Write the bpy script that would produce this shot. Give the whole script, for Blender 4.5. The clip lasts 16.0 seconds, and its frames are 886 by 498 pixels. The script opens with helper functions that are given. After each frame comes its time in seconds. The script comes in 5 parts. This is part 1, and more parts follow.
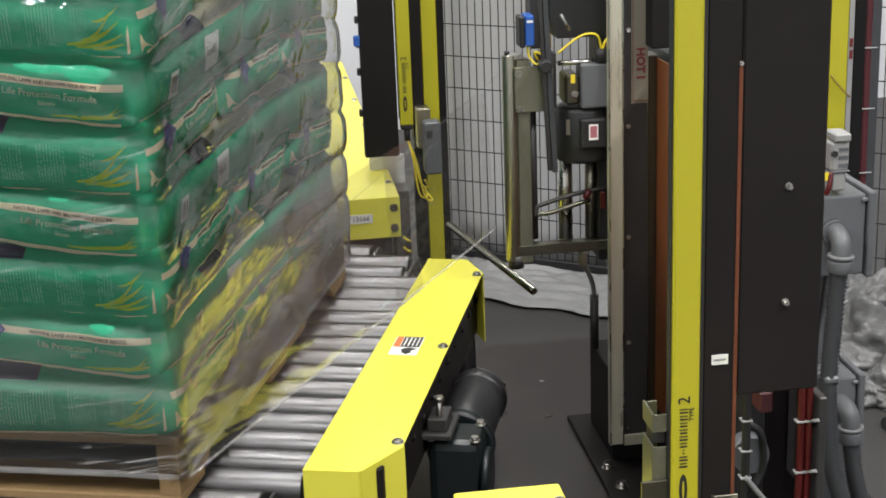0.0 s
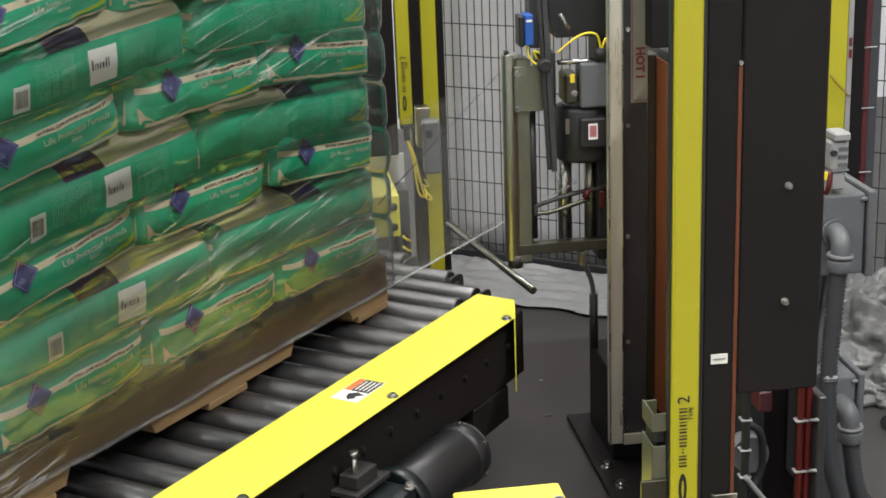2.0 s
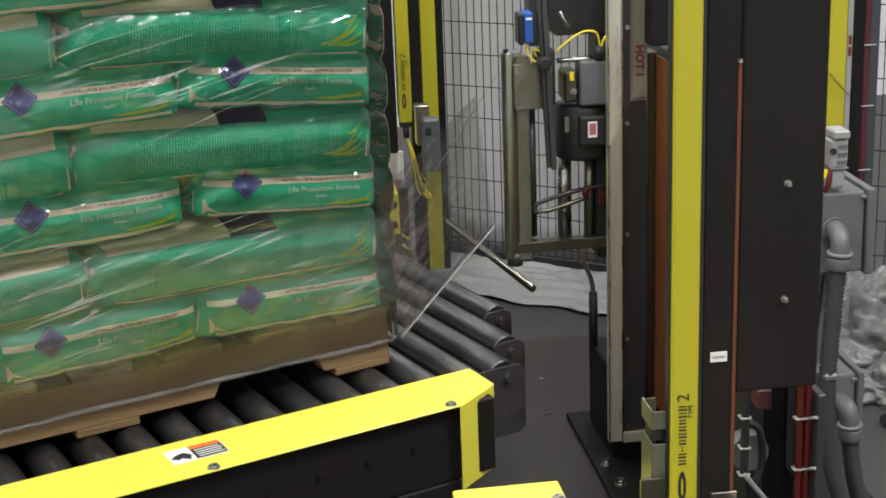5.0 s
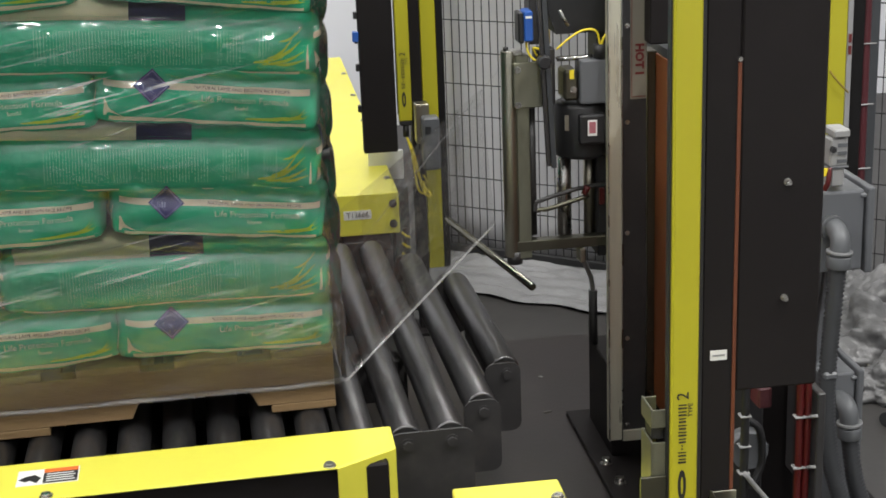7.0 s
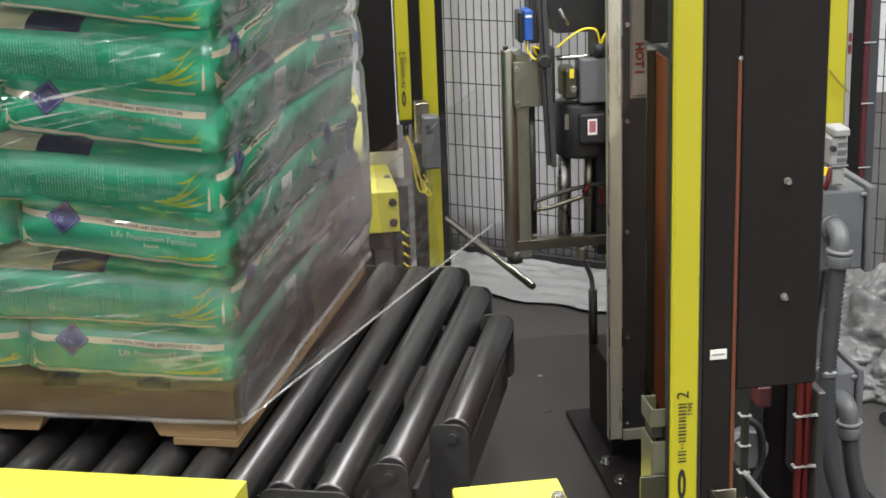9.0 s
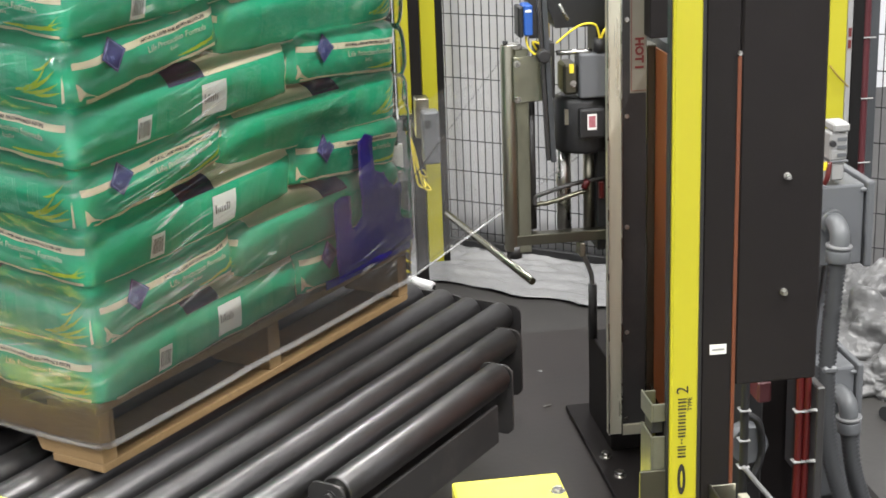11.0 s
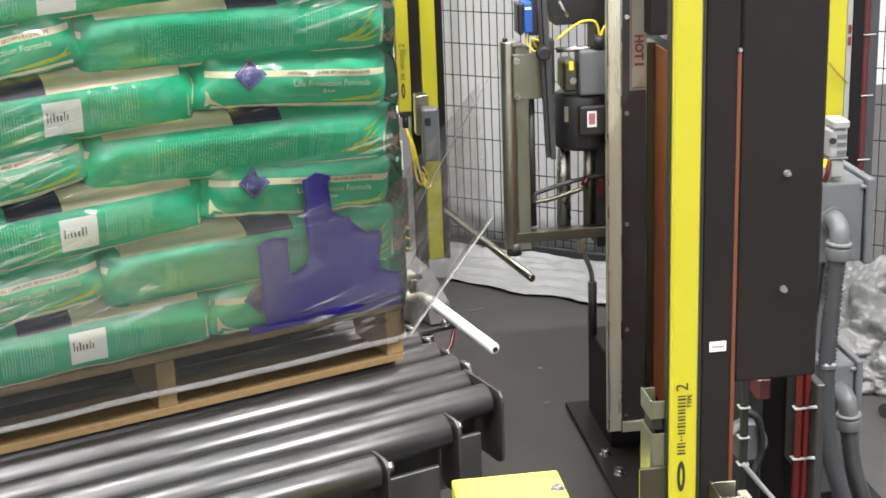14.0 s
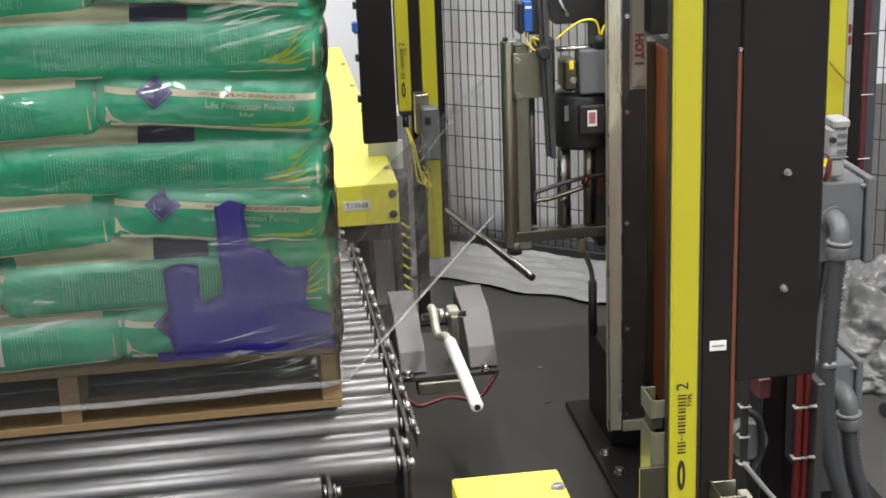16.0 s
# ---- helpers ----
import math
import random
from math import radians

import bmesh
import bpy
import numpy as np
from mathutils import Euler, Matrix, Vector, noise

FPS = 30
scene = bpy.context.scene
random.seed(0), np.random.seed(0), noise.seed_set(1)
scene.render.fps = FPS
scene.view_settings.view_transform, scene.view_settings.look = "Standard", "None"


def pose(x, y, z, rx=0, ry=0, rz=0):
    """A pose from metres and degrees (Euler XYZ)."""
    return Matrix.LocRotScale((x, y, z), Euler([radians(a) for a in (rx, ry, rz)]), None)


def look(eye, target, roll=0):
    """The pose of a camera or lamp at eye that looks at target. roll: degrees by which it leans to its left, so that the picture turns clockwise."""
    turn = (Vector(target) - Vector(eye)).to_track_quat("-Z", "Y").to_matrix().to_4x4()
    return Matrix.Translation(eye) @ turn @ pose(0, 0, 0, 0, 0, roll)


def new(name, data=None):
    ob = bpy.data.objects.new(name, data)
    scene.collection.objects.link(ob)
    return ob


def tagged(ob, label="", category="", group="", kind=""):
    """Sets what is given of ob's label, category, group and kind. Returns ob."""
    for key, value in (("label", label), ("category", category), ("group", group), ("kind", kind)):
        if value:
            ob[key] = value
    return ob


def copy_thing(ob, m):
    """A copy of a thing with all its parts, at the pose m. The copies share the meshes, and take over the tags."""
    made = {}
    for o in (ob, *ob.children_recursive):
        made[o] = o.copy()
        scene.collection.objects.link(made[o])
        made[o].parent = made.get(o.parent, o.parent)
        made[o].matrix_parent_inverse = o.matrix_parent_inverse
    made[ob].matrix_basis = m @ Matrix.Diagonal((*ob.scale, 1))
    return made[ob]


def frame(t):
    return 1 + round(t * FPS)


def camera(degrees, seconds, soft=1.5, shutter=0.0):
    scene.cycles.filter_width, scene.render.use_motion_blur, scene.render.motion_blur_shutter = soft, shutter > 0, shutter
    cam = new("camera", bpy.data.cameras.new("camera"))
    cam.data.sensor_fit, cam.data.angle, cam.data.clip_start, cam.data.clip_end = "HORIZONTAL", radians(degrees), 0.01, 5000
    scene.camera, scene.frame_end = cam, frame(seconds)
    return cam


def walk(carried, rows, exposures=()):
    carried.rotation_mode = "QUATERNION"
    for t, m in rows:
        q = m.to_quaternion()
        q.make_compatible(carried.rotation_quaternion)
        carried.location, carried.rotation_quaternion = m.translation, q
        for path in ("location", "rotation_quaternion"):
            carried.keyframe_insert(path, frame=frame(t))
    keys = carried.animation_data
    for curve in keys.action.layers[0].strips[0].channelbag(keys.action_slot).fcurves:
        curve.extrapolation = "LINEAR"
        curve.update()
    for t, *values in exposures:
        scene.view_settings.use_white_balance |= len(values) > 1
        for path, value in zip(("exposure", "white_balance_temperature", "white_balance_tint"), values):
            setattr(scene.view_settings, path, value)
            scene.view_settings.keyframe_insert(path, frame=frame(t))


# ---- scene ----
# Turntable stretch wrapper: the floor is z = 0, the turntable's axis stands at the origin,
# and the fixed roller conveyors run along y.
ROLLER_TOP = 0.45
PITCH = 0.085
EYE = (0.409, -3.189, 1.617)
cam = camera(32.76, 16.0, soft=1.7, shutter=0.3)


def aim(turn, down):
    """Camera pose from its turn to the right and its dip, in degrees."""
    a, d = radians(turn), radians(down)
    way = Vector((math.sin(a) * math.cos(d), math.cos(a) * math.cos(d), -math.sin(d)))
    return look(EYE, Vector(EYE) + way, -2.217)


walk(cam, [(0.0, aim(7.21, 17.215)), (1.0, aim(7.23, 17.228)), (2.5, aim(7.23, 17.247)), (4.0, aim(7.24, 17.278)),
           (6.5, aim(7.25, 17.372)), (8.0, aim(7.25, 17.382)), (9.0, aim(7.25, 17.412)), (11.5, aim(7.26, 17.642)),
           (12.3, aim(7.27, 17.674)), (13.5, aim(7.26, 17.678)), (14.5, aim(7.26, 17.738)), (16.0, aim(7.25, 17.742))],
     exposures=[(0.0, -0.14), (4.0, -0.18), (7.0, -0.30), (8.0, -0.14), (9.0, 0.14), (11.5, 0.60), (13.5, 0.72), (14.3, 0.78), (15.0, 0.62), (16.0, 0.12)])

# ---- light ----
world = bpy.data.worlds.new("hall")
scene.world = world
world.use_nodes = True
world.node_tree.nodes["Background"].inputs[0].default_value = (0.9, 0.95, 1.0, 1)
world.node_tree.nodes["Background"].inputs[1].default_value = 0.04


def hall_lamp(x, y, z, sx, sy, watts, rz=0):
    data = bpy.data.lights.new("ceiling_lamp", "AREA")
    data.shape, data.size, data.size_y, data.energy = "RECTANGLE", sx, sy, watts
    data.color = (1.0, 0.985, 0.96)
    ob = new("ceiling_lamp", data)
    ob.matrix_world = pose(x, y, z, 0, 0, rz)
    return tagged(ob, "long white tube lamp under the hall ceiling", "lamp", "ceiling lamps")


for lx, ly, w in ((-3.6, -2.5, 300), (0.4, -4.2, 195), (3.8, -2.7, 350), (-2.8, 0.2, 60), (0.6, 0.2, 130), (3.6, 0.4, 30), (-1.4, 2.8, 50), (2.0, 3.0, 150)):
    hall_lamp(lx, ly, 5.2, 0.14, 2.2, w)


# ---- materials ----
def shader(name, colour, rough=0.5, metal=0.0, vary=0.12, scale=8.0, bump=0.0, bump_scale=60.0, coat=0.0, stretch=(1, 1, 1), dirt=None, dirt_amount=0.0, dirt_scale=3.0, per_object=0.0, spec=0.5):
    m = bpy.data.materials.new(name)
    m.use_nodes = True
    nt = m.node_tree
    b = nt.nodes["Principled BSDF"]
    N = nt.nodes.new
    L = nt.links.new
    tc = N("ShaderNodeTexCoord")
    mp = N("ShaderNodeMapping")
    mp.inputs["Scale"].default_value = stretch
    L(tc.outputs["Object"], mp.inputs["Vector"])
    n1 = N("ShaderNodeTexNoise")
    n1.inputs["Scale"].default_value, n1.inputs["Detail"].default_value = scale, 6
    L(mp.outputs[0], n1.inputs["Vector"])
    mix = N("ShaderNodeMix")
    mix.data_type = "RGBA"
    lo = [max(0, c * (1 - vary)) for c in colour]
    hi = [min(1, c * (1 + vary)) for c in colour]
    mix.inputs[6].default_value, mix.inputs[7].default_value = (*lo, 1), (*hi, 1)
    L(n1.outputs["Fac"], mix.inputs[0])
    out = mix.outputs[2]
    if dirt:
        n2 = N("ShaderNodeTexNoise")
        n2.inputs["Scale"].default_value, n2.inputs["Detail"].default_value, n2.inputs["Roughness"].default_value = dirt_scale, 8, 0.7
        L(mp.outputs[0], n2.inputs["Vector"])
        r = N("ShaderNodeMapRange")
        r.inputs[1].default_value, r.inputs[2].default_value, r.inputs[4].default_value = 0.48, 0.72, dirt_amount
        L(n2.outputs["Fac"], r.inputs[0])
        mx = N("ShaderNodeMix")
        mx.data_type = "RGBA"
        L(r.outputs[0], mx.inputs[0])
        L(out, mx.inputs[6])
        mx.inputs[7].default_value = (*dirt, 1)
        out = mx.outputs[2]
    if per_object:
        oi = N("ShaderNodeObjectInfo")
        hs = N("ShaderNodeHueSaturation")
        rr = N("ShaderNodeMapRange")
        rr.inputs[3].default_value, rr.inputs[4].default_value = 1 - per_object, 1 + per_object
        L(oi.outputs["Random"], rr.inputs[0])
        L(rr.outputs[0], hs.inputs["Value"])
        L(out, hs.inputs["Color"])
        out = hs.outputs[0]
    L(out, b.inputs["Base Color"])
    b.inputs["Metallic"].default_value = metal
    b.inputs["Specular IOR Level"].default_value = spec
    b.inputs["Coat Weight"].default_value = coat
    rr = N("ShaderNodeMapRange")
    rr.inputs[3].default_value, rr.inputs[4].default_value = max(0.02, rough - 0.08), min(1, rough + 0.08)
    L(n1.outputs["Fac"], rr.inputs[0])
    L(rr.outputs[0], b.inputs["Roughness"])
    if bump:
        n3 = N("ShaderNodeTexNoise")
        n3.inputs["Scale"].default_value, n3.inputs["Detail"].default_value = bump_scale, 4
        L(mp.outputs[0], n3.inputs["Vector"])
        bp = N("ShaderNodeBump")
        bp.inputs["Strength"].default_value, bp.inputs["Distance"].default_value = bump, 0.01
        L(n3.outputs["Fac"], bp.inputs["Height"])
        L(bp.outputs[0], b.inputs["Normal"])
        if coat:
            b.inputs["Coat Roughness"].default_value = 0.04
            L(bp.outputs[0], b.inputs["Coat Normal"])
    return m


YELLOW = shader("yellow_paint", (0.72, 0.675, 0.075), 0.33, vary=0.05, scale=5, bump=0.02, bump_scale=200, dirt=(0.45, 0.38, 0.03), dirt_amount=0.12, dirt_scale=7)
CURTAIN_YELLOW = shader("curtain_yellow", (0.385, 0.355, 0.014), 0.45, vary=0.04)
CHARCOAL = shader("charcoal_paint", (0.0132, 0.0114, 0.0114), 0.55, vary=0.1, scale=4, bump=0.03, bump_scale=250, spec=0.14, dirt=(0.027, 0.024, 0.023), dirt_amount=0.15)
DARK_STEEL = shader("dark_steel", (0.027, 0.026, 0.026), 0.45, vary=0.2, scale=9, dirt=(0.1, 0.09, 0.08), dirt_amount=0.3, dirt_scale=6)
ROLLER = shader("roller_steel", (0.12, 0.118, 0.12), 0.35, metal=0.9, vary=0.3, scale=5, stretch=(3, 0.8, 3), bump=0.03, bump_scale=30, dirt=(0.07, 0.066, 0.062), dirt_amount=0.8, dirt_scale=7, per_object=0.12)
STEEL = shader("bright_steel", (0.5, 0.49, 0.46), 0.28, metal=1.0, vary=0.15, scale=20)
ZINC = shader("yellow_zinc_plate", (0.33, 0.32, 0.26), 0.32, metal=0.95, vary=0.3, scale=5, stretch=(3, 3, 0.7), dirt=(0.3, 0.22, 0.16), dirt_amount=0.5, dirt_scale=4)
ALU = shader("brushed_aluminium", (0.60, 0.58, 0.46), 0.3, metal=0.5, vary=0.2, scale=9, stretch=(6, 6, 0.5), bump=0.04, bump_scale=90)
GREY_PAINT = shader("grey_enclosure_paint", (0.098, 0.103, 0.110), 0.5, vary=0.06, scale=6, bump=0.02, bump_scale=220)
LIGHT_GREY = shader("light_grey_plastic", (0.26, 0.26, 0.255), 0.5, vary=0.05)
CONDUIT = shader("grey_plastic_conduit", (0.040, 0.042, 0.045), 0.5, vary=0.1, scale=12)
BLACK = shader("black_plastic", (0.014, 0.014, 0.015), 0.5, vary=0.2)
MATT_BLACK = shader("matt_black_rubber", (0.006, 0.0055, 0.0055), 0.7, vary=0.2, spec=0.2)
RED = shader("red_hose", (0.075, 0.006, 0.006), 0.35, vary=0.15)
DARK_RED = shader("dark_red_tube", (0.07, 0.012, 0.016), 0.45, vary=0.2)
CABLE_YELLOW = shader("yellow_cable_jacket", (0.75, 0.6, 0.03), 0.45, vary=0.05)
ORANGE = shader("copper_orange_panel", (0.20, 0.058, 0.017), 0.45, vary=0.12, scale=3, stretch=(1, 1, 0.3), bump=0.02, bump_scale=150)
WHITE = shader("white_paint", (0.78, 0.78, 0.78), 0.5, vary=0.04)
WALL = shader("hall_wall_paint", (0.72, 0.73, 0.76), 0.7, vary=0.05, scale=2, bump=0.03, bump_scale=60)
HALL_GREY = shader("hall_cladding", (0.38, 0.39, 0.41), 0.6, vary=0.08, scale=2, bump=0.03, bump_scale=40)
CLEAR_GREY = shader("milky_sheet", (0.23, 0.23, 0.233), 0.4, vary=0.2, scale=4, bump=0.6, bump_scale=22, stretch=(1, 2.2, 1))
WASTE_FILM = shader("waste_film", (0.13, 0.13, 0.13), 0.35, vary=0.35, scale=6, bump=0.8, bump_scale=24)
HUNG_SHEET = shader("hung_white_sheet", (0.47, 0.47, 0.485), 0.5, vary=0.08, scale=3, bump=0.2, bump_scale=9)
STRIP = shader("faded_orange_edge", (0.12, 0.034, 0.013), 0.5, vary=0.15)
FLOOR = shader("grey_concrete_floor", (0.036, 0.034, 0.032), 0.5, vary=0.18, scale=2.5, bump=0.05, bump_scale=40, dirt=(0.075, 0.07, 0.068), dirt_amount=0.35, dirt_scale=1.6)
FLOOR_PLATE = shader("dark_floor_paint", (0.028, 0.0235, 0.0222), 0.36, vary=0.15, scale=2, bump=0.03, bump_scale=60, dirt=(0.06, 0.050, 0.047), dirt_amount=0.45, dirt_scale=2.2)
BAG_GREEN = shader("green_woven_bag", (0.012, 0.375, 0.192), 0.40, vary=0.18, scale=9, bump=0.55, bump_scale=28, coat=0.95, per_object=0.08, spec=0.3)
CREAM = shader("cream_print", (0.66, 0.58, 0.40), 0.45, vary=0.08, scale=14)
NAVY = shader("navy_print", (0.035, 0.035, 0.15), 0.4, vary=0.1)
NAVY_LIGHT = shader("pale_blue_print", (0.22, 0.24, 0.45), 0.4, vary=0.1)
BLOCK_NAVY = shader("dark_block_print", (0.018, 0.018, 0.062), 0.4, vary=0.1)
PALE_GREEN = shader("pale_green_print", (0.17, 0.54, 0.34), 0.5, vary=0.3, scale=40)
TAN_TEXT = shader("tan_print", (0.50, 0.60, 0.42), 0.5, vary=0.1)
DARK_TEXT = shader("dark_print", (0.05, 0.045, 0.04), 0.5)
LEAF = shader("yellow_leaf_print", (0.36, 0.50, 0.025), 0.4, vary=0.3, scale=25)
PAPER = shader("white_label", (0.75, 0.75, 0.72), 0.5, vary=0.04)
BLUE_SHEET = shader("blue_plastic_sheet", (0.022, 0.010, 0.30), 0.3, vary=0.15, scale=8, bump=0.2, bump_scale=14)
WOOD = shader("pallet_wood", (0.25, 0.160, 0.070), 0.75, vary=0.3, scale=6, stretch=(1, 6, 6), bump=0.2, bump_scale=30, dirt=(0.16, 0.1, 0.05), dirt_amount=0.7, dirt_scale=6, per_object=0.15)
SIGN_RED = shader("sign_red", (0.11, 0.008, 0.006), 0.5)
SIGN_ORANGE = shader("sign_orange", (0.75, 0.16, 0.03), 0.5)
SENSOR_BLUE = shader("sensor_blue", (0.02, 0.09, 0.36), 0.4)
GEAR_GREEN = shader("dark_green_gearbox", (0.006, 0.0095, 0.0105), 0.33, vary=0.25, scale=12)
MOTOR = shader("dark_grey_motor", (0.014, 0.0145, 0.0155), 0.4, vary=0.1, scale=12)

shader_slate = shader("slate_paint", (0.04, 0.044, 0.048), 0.45)
OLIVE_STEEL = shader("olive_grey_steel", (0.13, 0.125, 0.095), 0.3, metal=0.9, vary=0.2, scale=5, stretch=(3, 3, 0.6))
PALE_OLIVE = shader("pale_olive_steel", (0.23, 0.23, 0.175), 0.34, metal=0.75, vary=0.35, scale=4, stretch=(2, 2, 0.8), dirt=(0.10, 0.095, 0.07), dirt_amount=0.5, dirt_scale=5)
BRASS = shader("dull_brass", (0.3, 0.22, 0.06), 0.5, metal=0.6)
PINK = shader("faded_red_print", (0.36, 0.12, 0.14), 0.5, vary=0.4, scale=120)
BRIGHT_ROD = shader("polished_rod", (0.24, 0.23, 0.19), 0.2, metal=1.0, vary=0.1)
SIGN_CREAM = shader("cream_sign", (0.17, 0.155, 0.12), 0.5, vary=0.05)
PALE_FITTING = shader("pale_grey_fitting", (0.15, 0.152, 0.155), 0.45, vary=0.06)
CONDUIT_LIGHT = shader("grey_conduit_fitting", (0.092, 0.097, 0.102), 0.45, vary=0.06)
shader_grey_plate = shader("grey_plate_paint", (0.13, 0.12, 0.12), 0.5, vary=0.1, scale=5)


def film_shader(name, low, high, split, sheen=1.0, crease_glints=0.5, pleats=0.0):
    """Clear stretch film: mostly see-through, milky where more turns lie over each other, with the glints of
    long tight creases painted on in white. Its UV map holds metres along the film and metres up."""
    m = bpy.data.materials.new(name)
    m.use_nodes = True
    nt = m.node_tree
    nt.nodes.clear()
    N, L = nt.nodes.new, nt.links.new

    def ranged(source, a, b, c, d):
        r = N("ShaderNodeMapRange")
        for k, v in zip((1, 2, 3, 4), (a, b, c, d)):
            r.inputs[k].default_value = v
        L(source, r.inputs[0])
        return r.outputs[0]

    def maths(op, a, b):
        n = N("ShaderNodeMath")
        n.operation = op
        for k, v in enumerate((a, b)):
            if isinstance(v, float):
                n.inputs[k].default_value = v
            else:
                L(v, n.inputs[k])
        return n.outputs[0]

    def grain(turn, sx, sy, scale, detail):
        """Noise drawn out along the film."""
        mp = N("ShaderNodeMapping")
        mp.inputs["Rotation"].default_value = (0, 0, radians(turn))
        L(tc.outputs["UV"], mp.inputs[0])
        m2 = N("ShaderNodeMapping")
        m2.inputs["Scale"].default_value = (sx, sy, 1)
        L(mp.outputs[0], m2.inputs[0])
        n = N("ShaderNodeTexNoise")
        n.inputs["Scale"].default_value, n.inputs["Detail"].default_value = scale, detail
        L(m2.outputs[0], n.inputs["Vector"])
        return n.outputs["Fac"]

    out = N("ShaderNodeOutputMaterial")
    tc = N("ShaderNodeTexCoord")
    tight = grain(-11, 1.3, 30, 1.0, 2.0)
    loose = grain(7, 3.0, 24, 1.0, 1.5)
    crinkle = grain(0, 1, 1, 34, 1.0)
    big = grain(-8, 1.5, 4, 1.6, 3.0)
    patch = grain(0, 1, 1.6, 3.0, 1.0)
    # milkiness of the wound layers
    height = N("ShaderNodeSeparateXYZ")
    L(tc.outputs["Object"], height.inputs[0])
    layers = ranged(height.outputs[2], split - 0.06, split + 0.05, low, high)
    milk_amount = maths("MULTIPLY", ranged(big, 0.3, 0.72, 0.4, 1.6), layers)
    # glints of tight creases, painted white: contour lines of the drawn-out noise, in patches
    line = ranged(maths("ABSOLUTE", maths("SUBTRACT", tight, 0.5), 0.0), 0.004, 0.013, crease_glints, 0.0)
    where = ranged(patch, 0.50, 0.64, 0.0, 1.0)
    amount = N("ShaderNodeMath")
    amount.use_clamp = True
    L(maths("MULTIPLY", line, where), amount.inputs[1])
    turns = ranged(height.outputs[2], split - 0.05, split + 0.03, 0.45, 1.0)
    blur = ranged(height.outputs[2], split - 0.05, split + 0.03, 0.20, 0.08)
    gloss = ranged(height.outputs[2], split - 0.05, split + 0.03, sheen * 1.5, sheen)
    if split > 0:
        # fewer turns reach down over the pallet
        skirt = ranged(height.outputs[2], 0.555, 0.60, 0.3, 1.0)
        milk_amount = maths("MULTIPLY", milk_amount, skirt)
        gloss = maths("MULTIPLY", gloss, ranged(height.outputs[2], 0.555, 0.60, 0.5, 1.0))
    L(milk_amount, amount.inputs[0])
    relief = maths("ADD", maths("ADD", maths("MULTIPLY", tight, 0.5), maths("MULTIPLY", loose, 0.5)), maths("MULTIPLY", crinkle, 0.12))
    # short steep crinkles in patches, where the film is gathered
    short = grain(24, 14, 46, 1.0, 2.0)
    gathered = ranged(grain(0, 2.2, 5, 3.0, 2.0), 0.47, 0.62, 0.0, pleats)
    relief = maths("ADD", relief, maths("MULTIPLY", short, gathered))
    bp = N("ShaderNodeBump")
    bp.inputs["Strength"].default_value, bp.inputs["Distance"].default_value = 1.0, 0.0055
    L(maths("MULTIPLY", relief, turns), bp.inputs["Height"])
    clear = N("ShaderNodeBsdfTransparent")
    clear.inputs[0].default_value = (0.98, 0.98, 0.98, 1)
    milk = N("ShaderNodeBsdfPrincipled")
    milk.inputs["Base Color"].default_value = (0.72, 0.72, 0.71, 1)
    milk.inputs["Roughness"].default_value = 0.3
    L(bp.outputs[0], milk.inputs["Normal"])
    gl = N("ShaderNodeBsdfGlossy")
    L(blur, gl.inputs["Roughness"])
    L(bp.outputs[0], gl.inputs["Normal"])
    fr = N("ShaderNodeFresnel")
    fr.inputs["IOR"].default_value = 1.38
    m1 = N("ShaderNodeMixShader")
    L(amount.outputs[0], m1.inputs[0])
    L(clear.outputs[0], m1.inputs[1])
    L(milk.outputs[0], m1.inputs[2])
    m2 = N("ShaderNodeMixShader")
    lustre = N("ShaderNodeMath")
    lustre.operation, lustre.use_clamp = "MULTIPLY", True
    L(fr.outputs[0], lustre.inputs[0])
    L(gloss, lustre.inputs[1])
    L(lustre.outputs[0], m2.inputs[0])
    L(m1.outputs[0], m2.inputs[1])
    L(gl.outputs[0], m2.inputs[2])
    L(m2.outputs[0], out.inputs[0])
    return m


FILM = film_shader("clear_stretch_film", 0.055, 0.007, 0.80, 2.3, 0.36, 1.3)
FILM_WEB = film_shader("clear_film_web", 0.026, 0.026, -9.0, 0.15, 0.08)
FILM_ROPE = film_shader("rolled_film_edge", 0.15, 0.15, -9.0, 0.25, 0.0)
FILM_STRAND = film_shader("thin_film_strand", 0.025, 0.025, -9.0, 0.04, 0.0)


# ---- mesh helpers ----
def part(name, bm, material, parent=None, label="", smooth=False):
    me = bpy.data.meshes.new(name)
    if smooth:
        for f in bm.faces:
            f.smooth = True
    bm.to_mesh(me)
    bm.free()
    me.materials.append(material)
    ob = new(name, me)
    if parent is not None:
        ob.parent = parent
    if label:
        ob["label"] = label
    return ob


def empty(name, label, category, m=None, group="", kind=""):
    ob = new(name)
    ob.empty_display_size = 0.1
    if m is not None:
        ob.matrix_basis = m
    return tagged(ob, label, category, group, kind)


def box(x0, x1, y0, y1, z0, z1, bev=0.002, bm=None, seg=1):
    keep = bm
    bm = bmesh.new()
    bmesh.ops.create_cube(bm, size=1)
    for v in bm.verts:
        v.co = Vector(((x0 + x1) / 2 + v.co.x * (x1 - x0), (y0 + y1) / 2 + v.co.y * (y1 - y0), (z0 + z1) / 2 + v.co.z * (z1 - z0)))
    if bev:
        bmesh.ops.bevel(bm, geom=list(bm.edges), offset=bev, segments=seg, affect="EDGES", profile=0.5)
    return join(keep, bm)


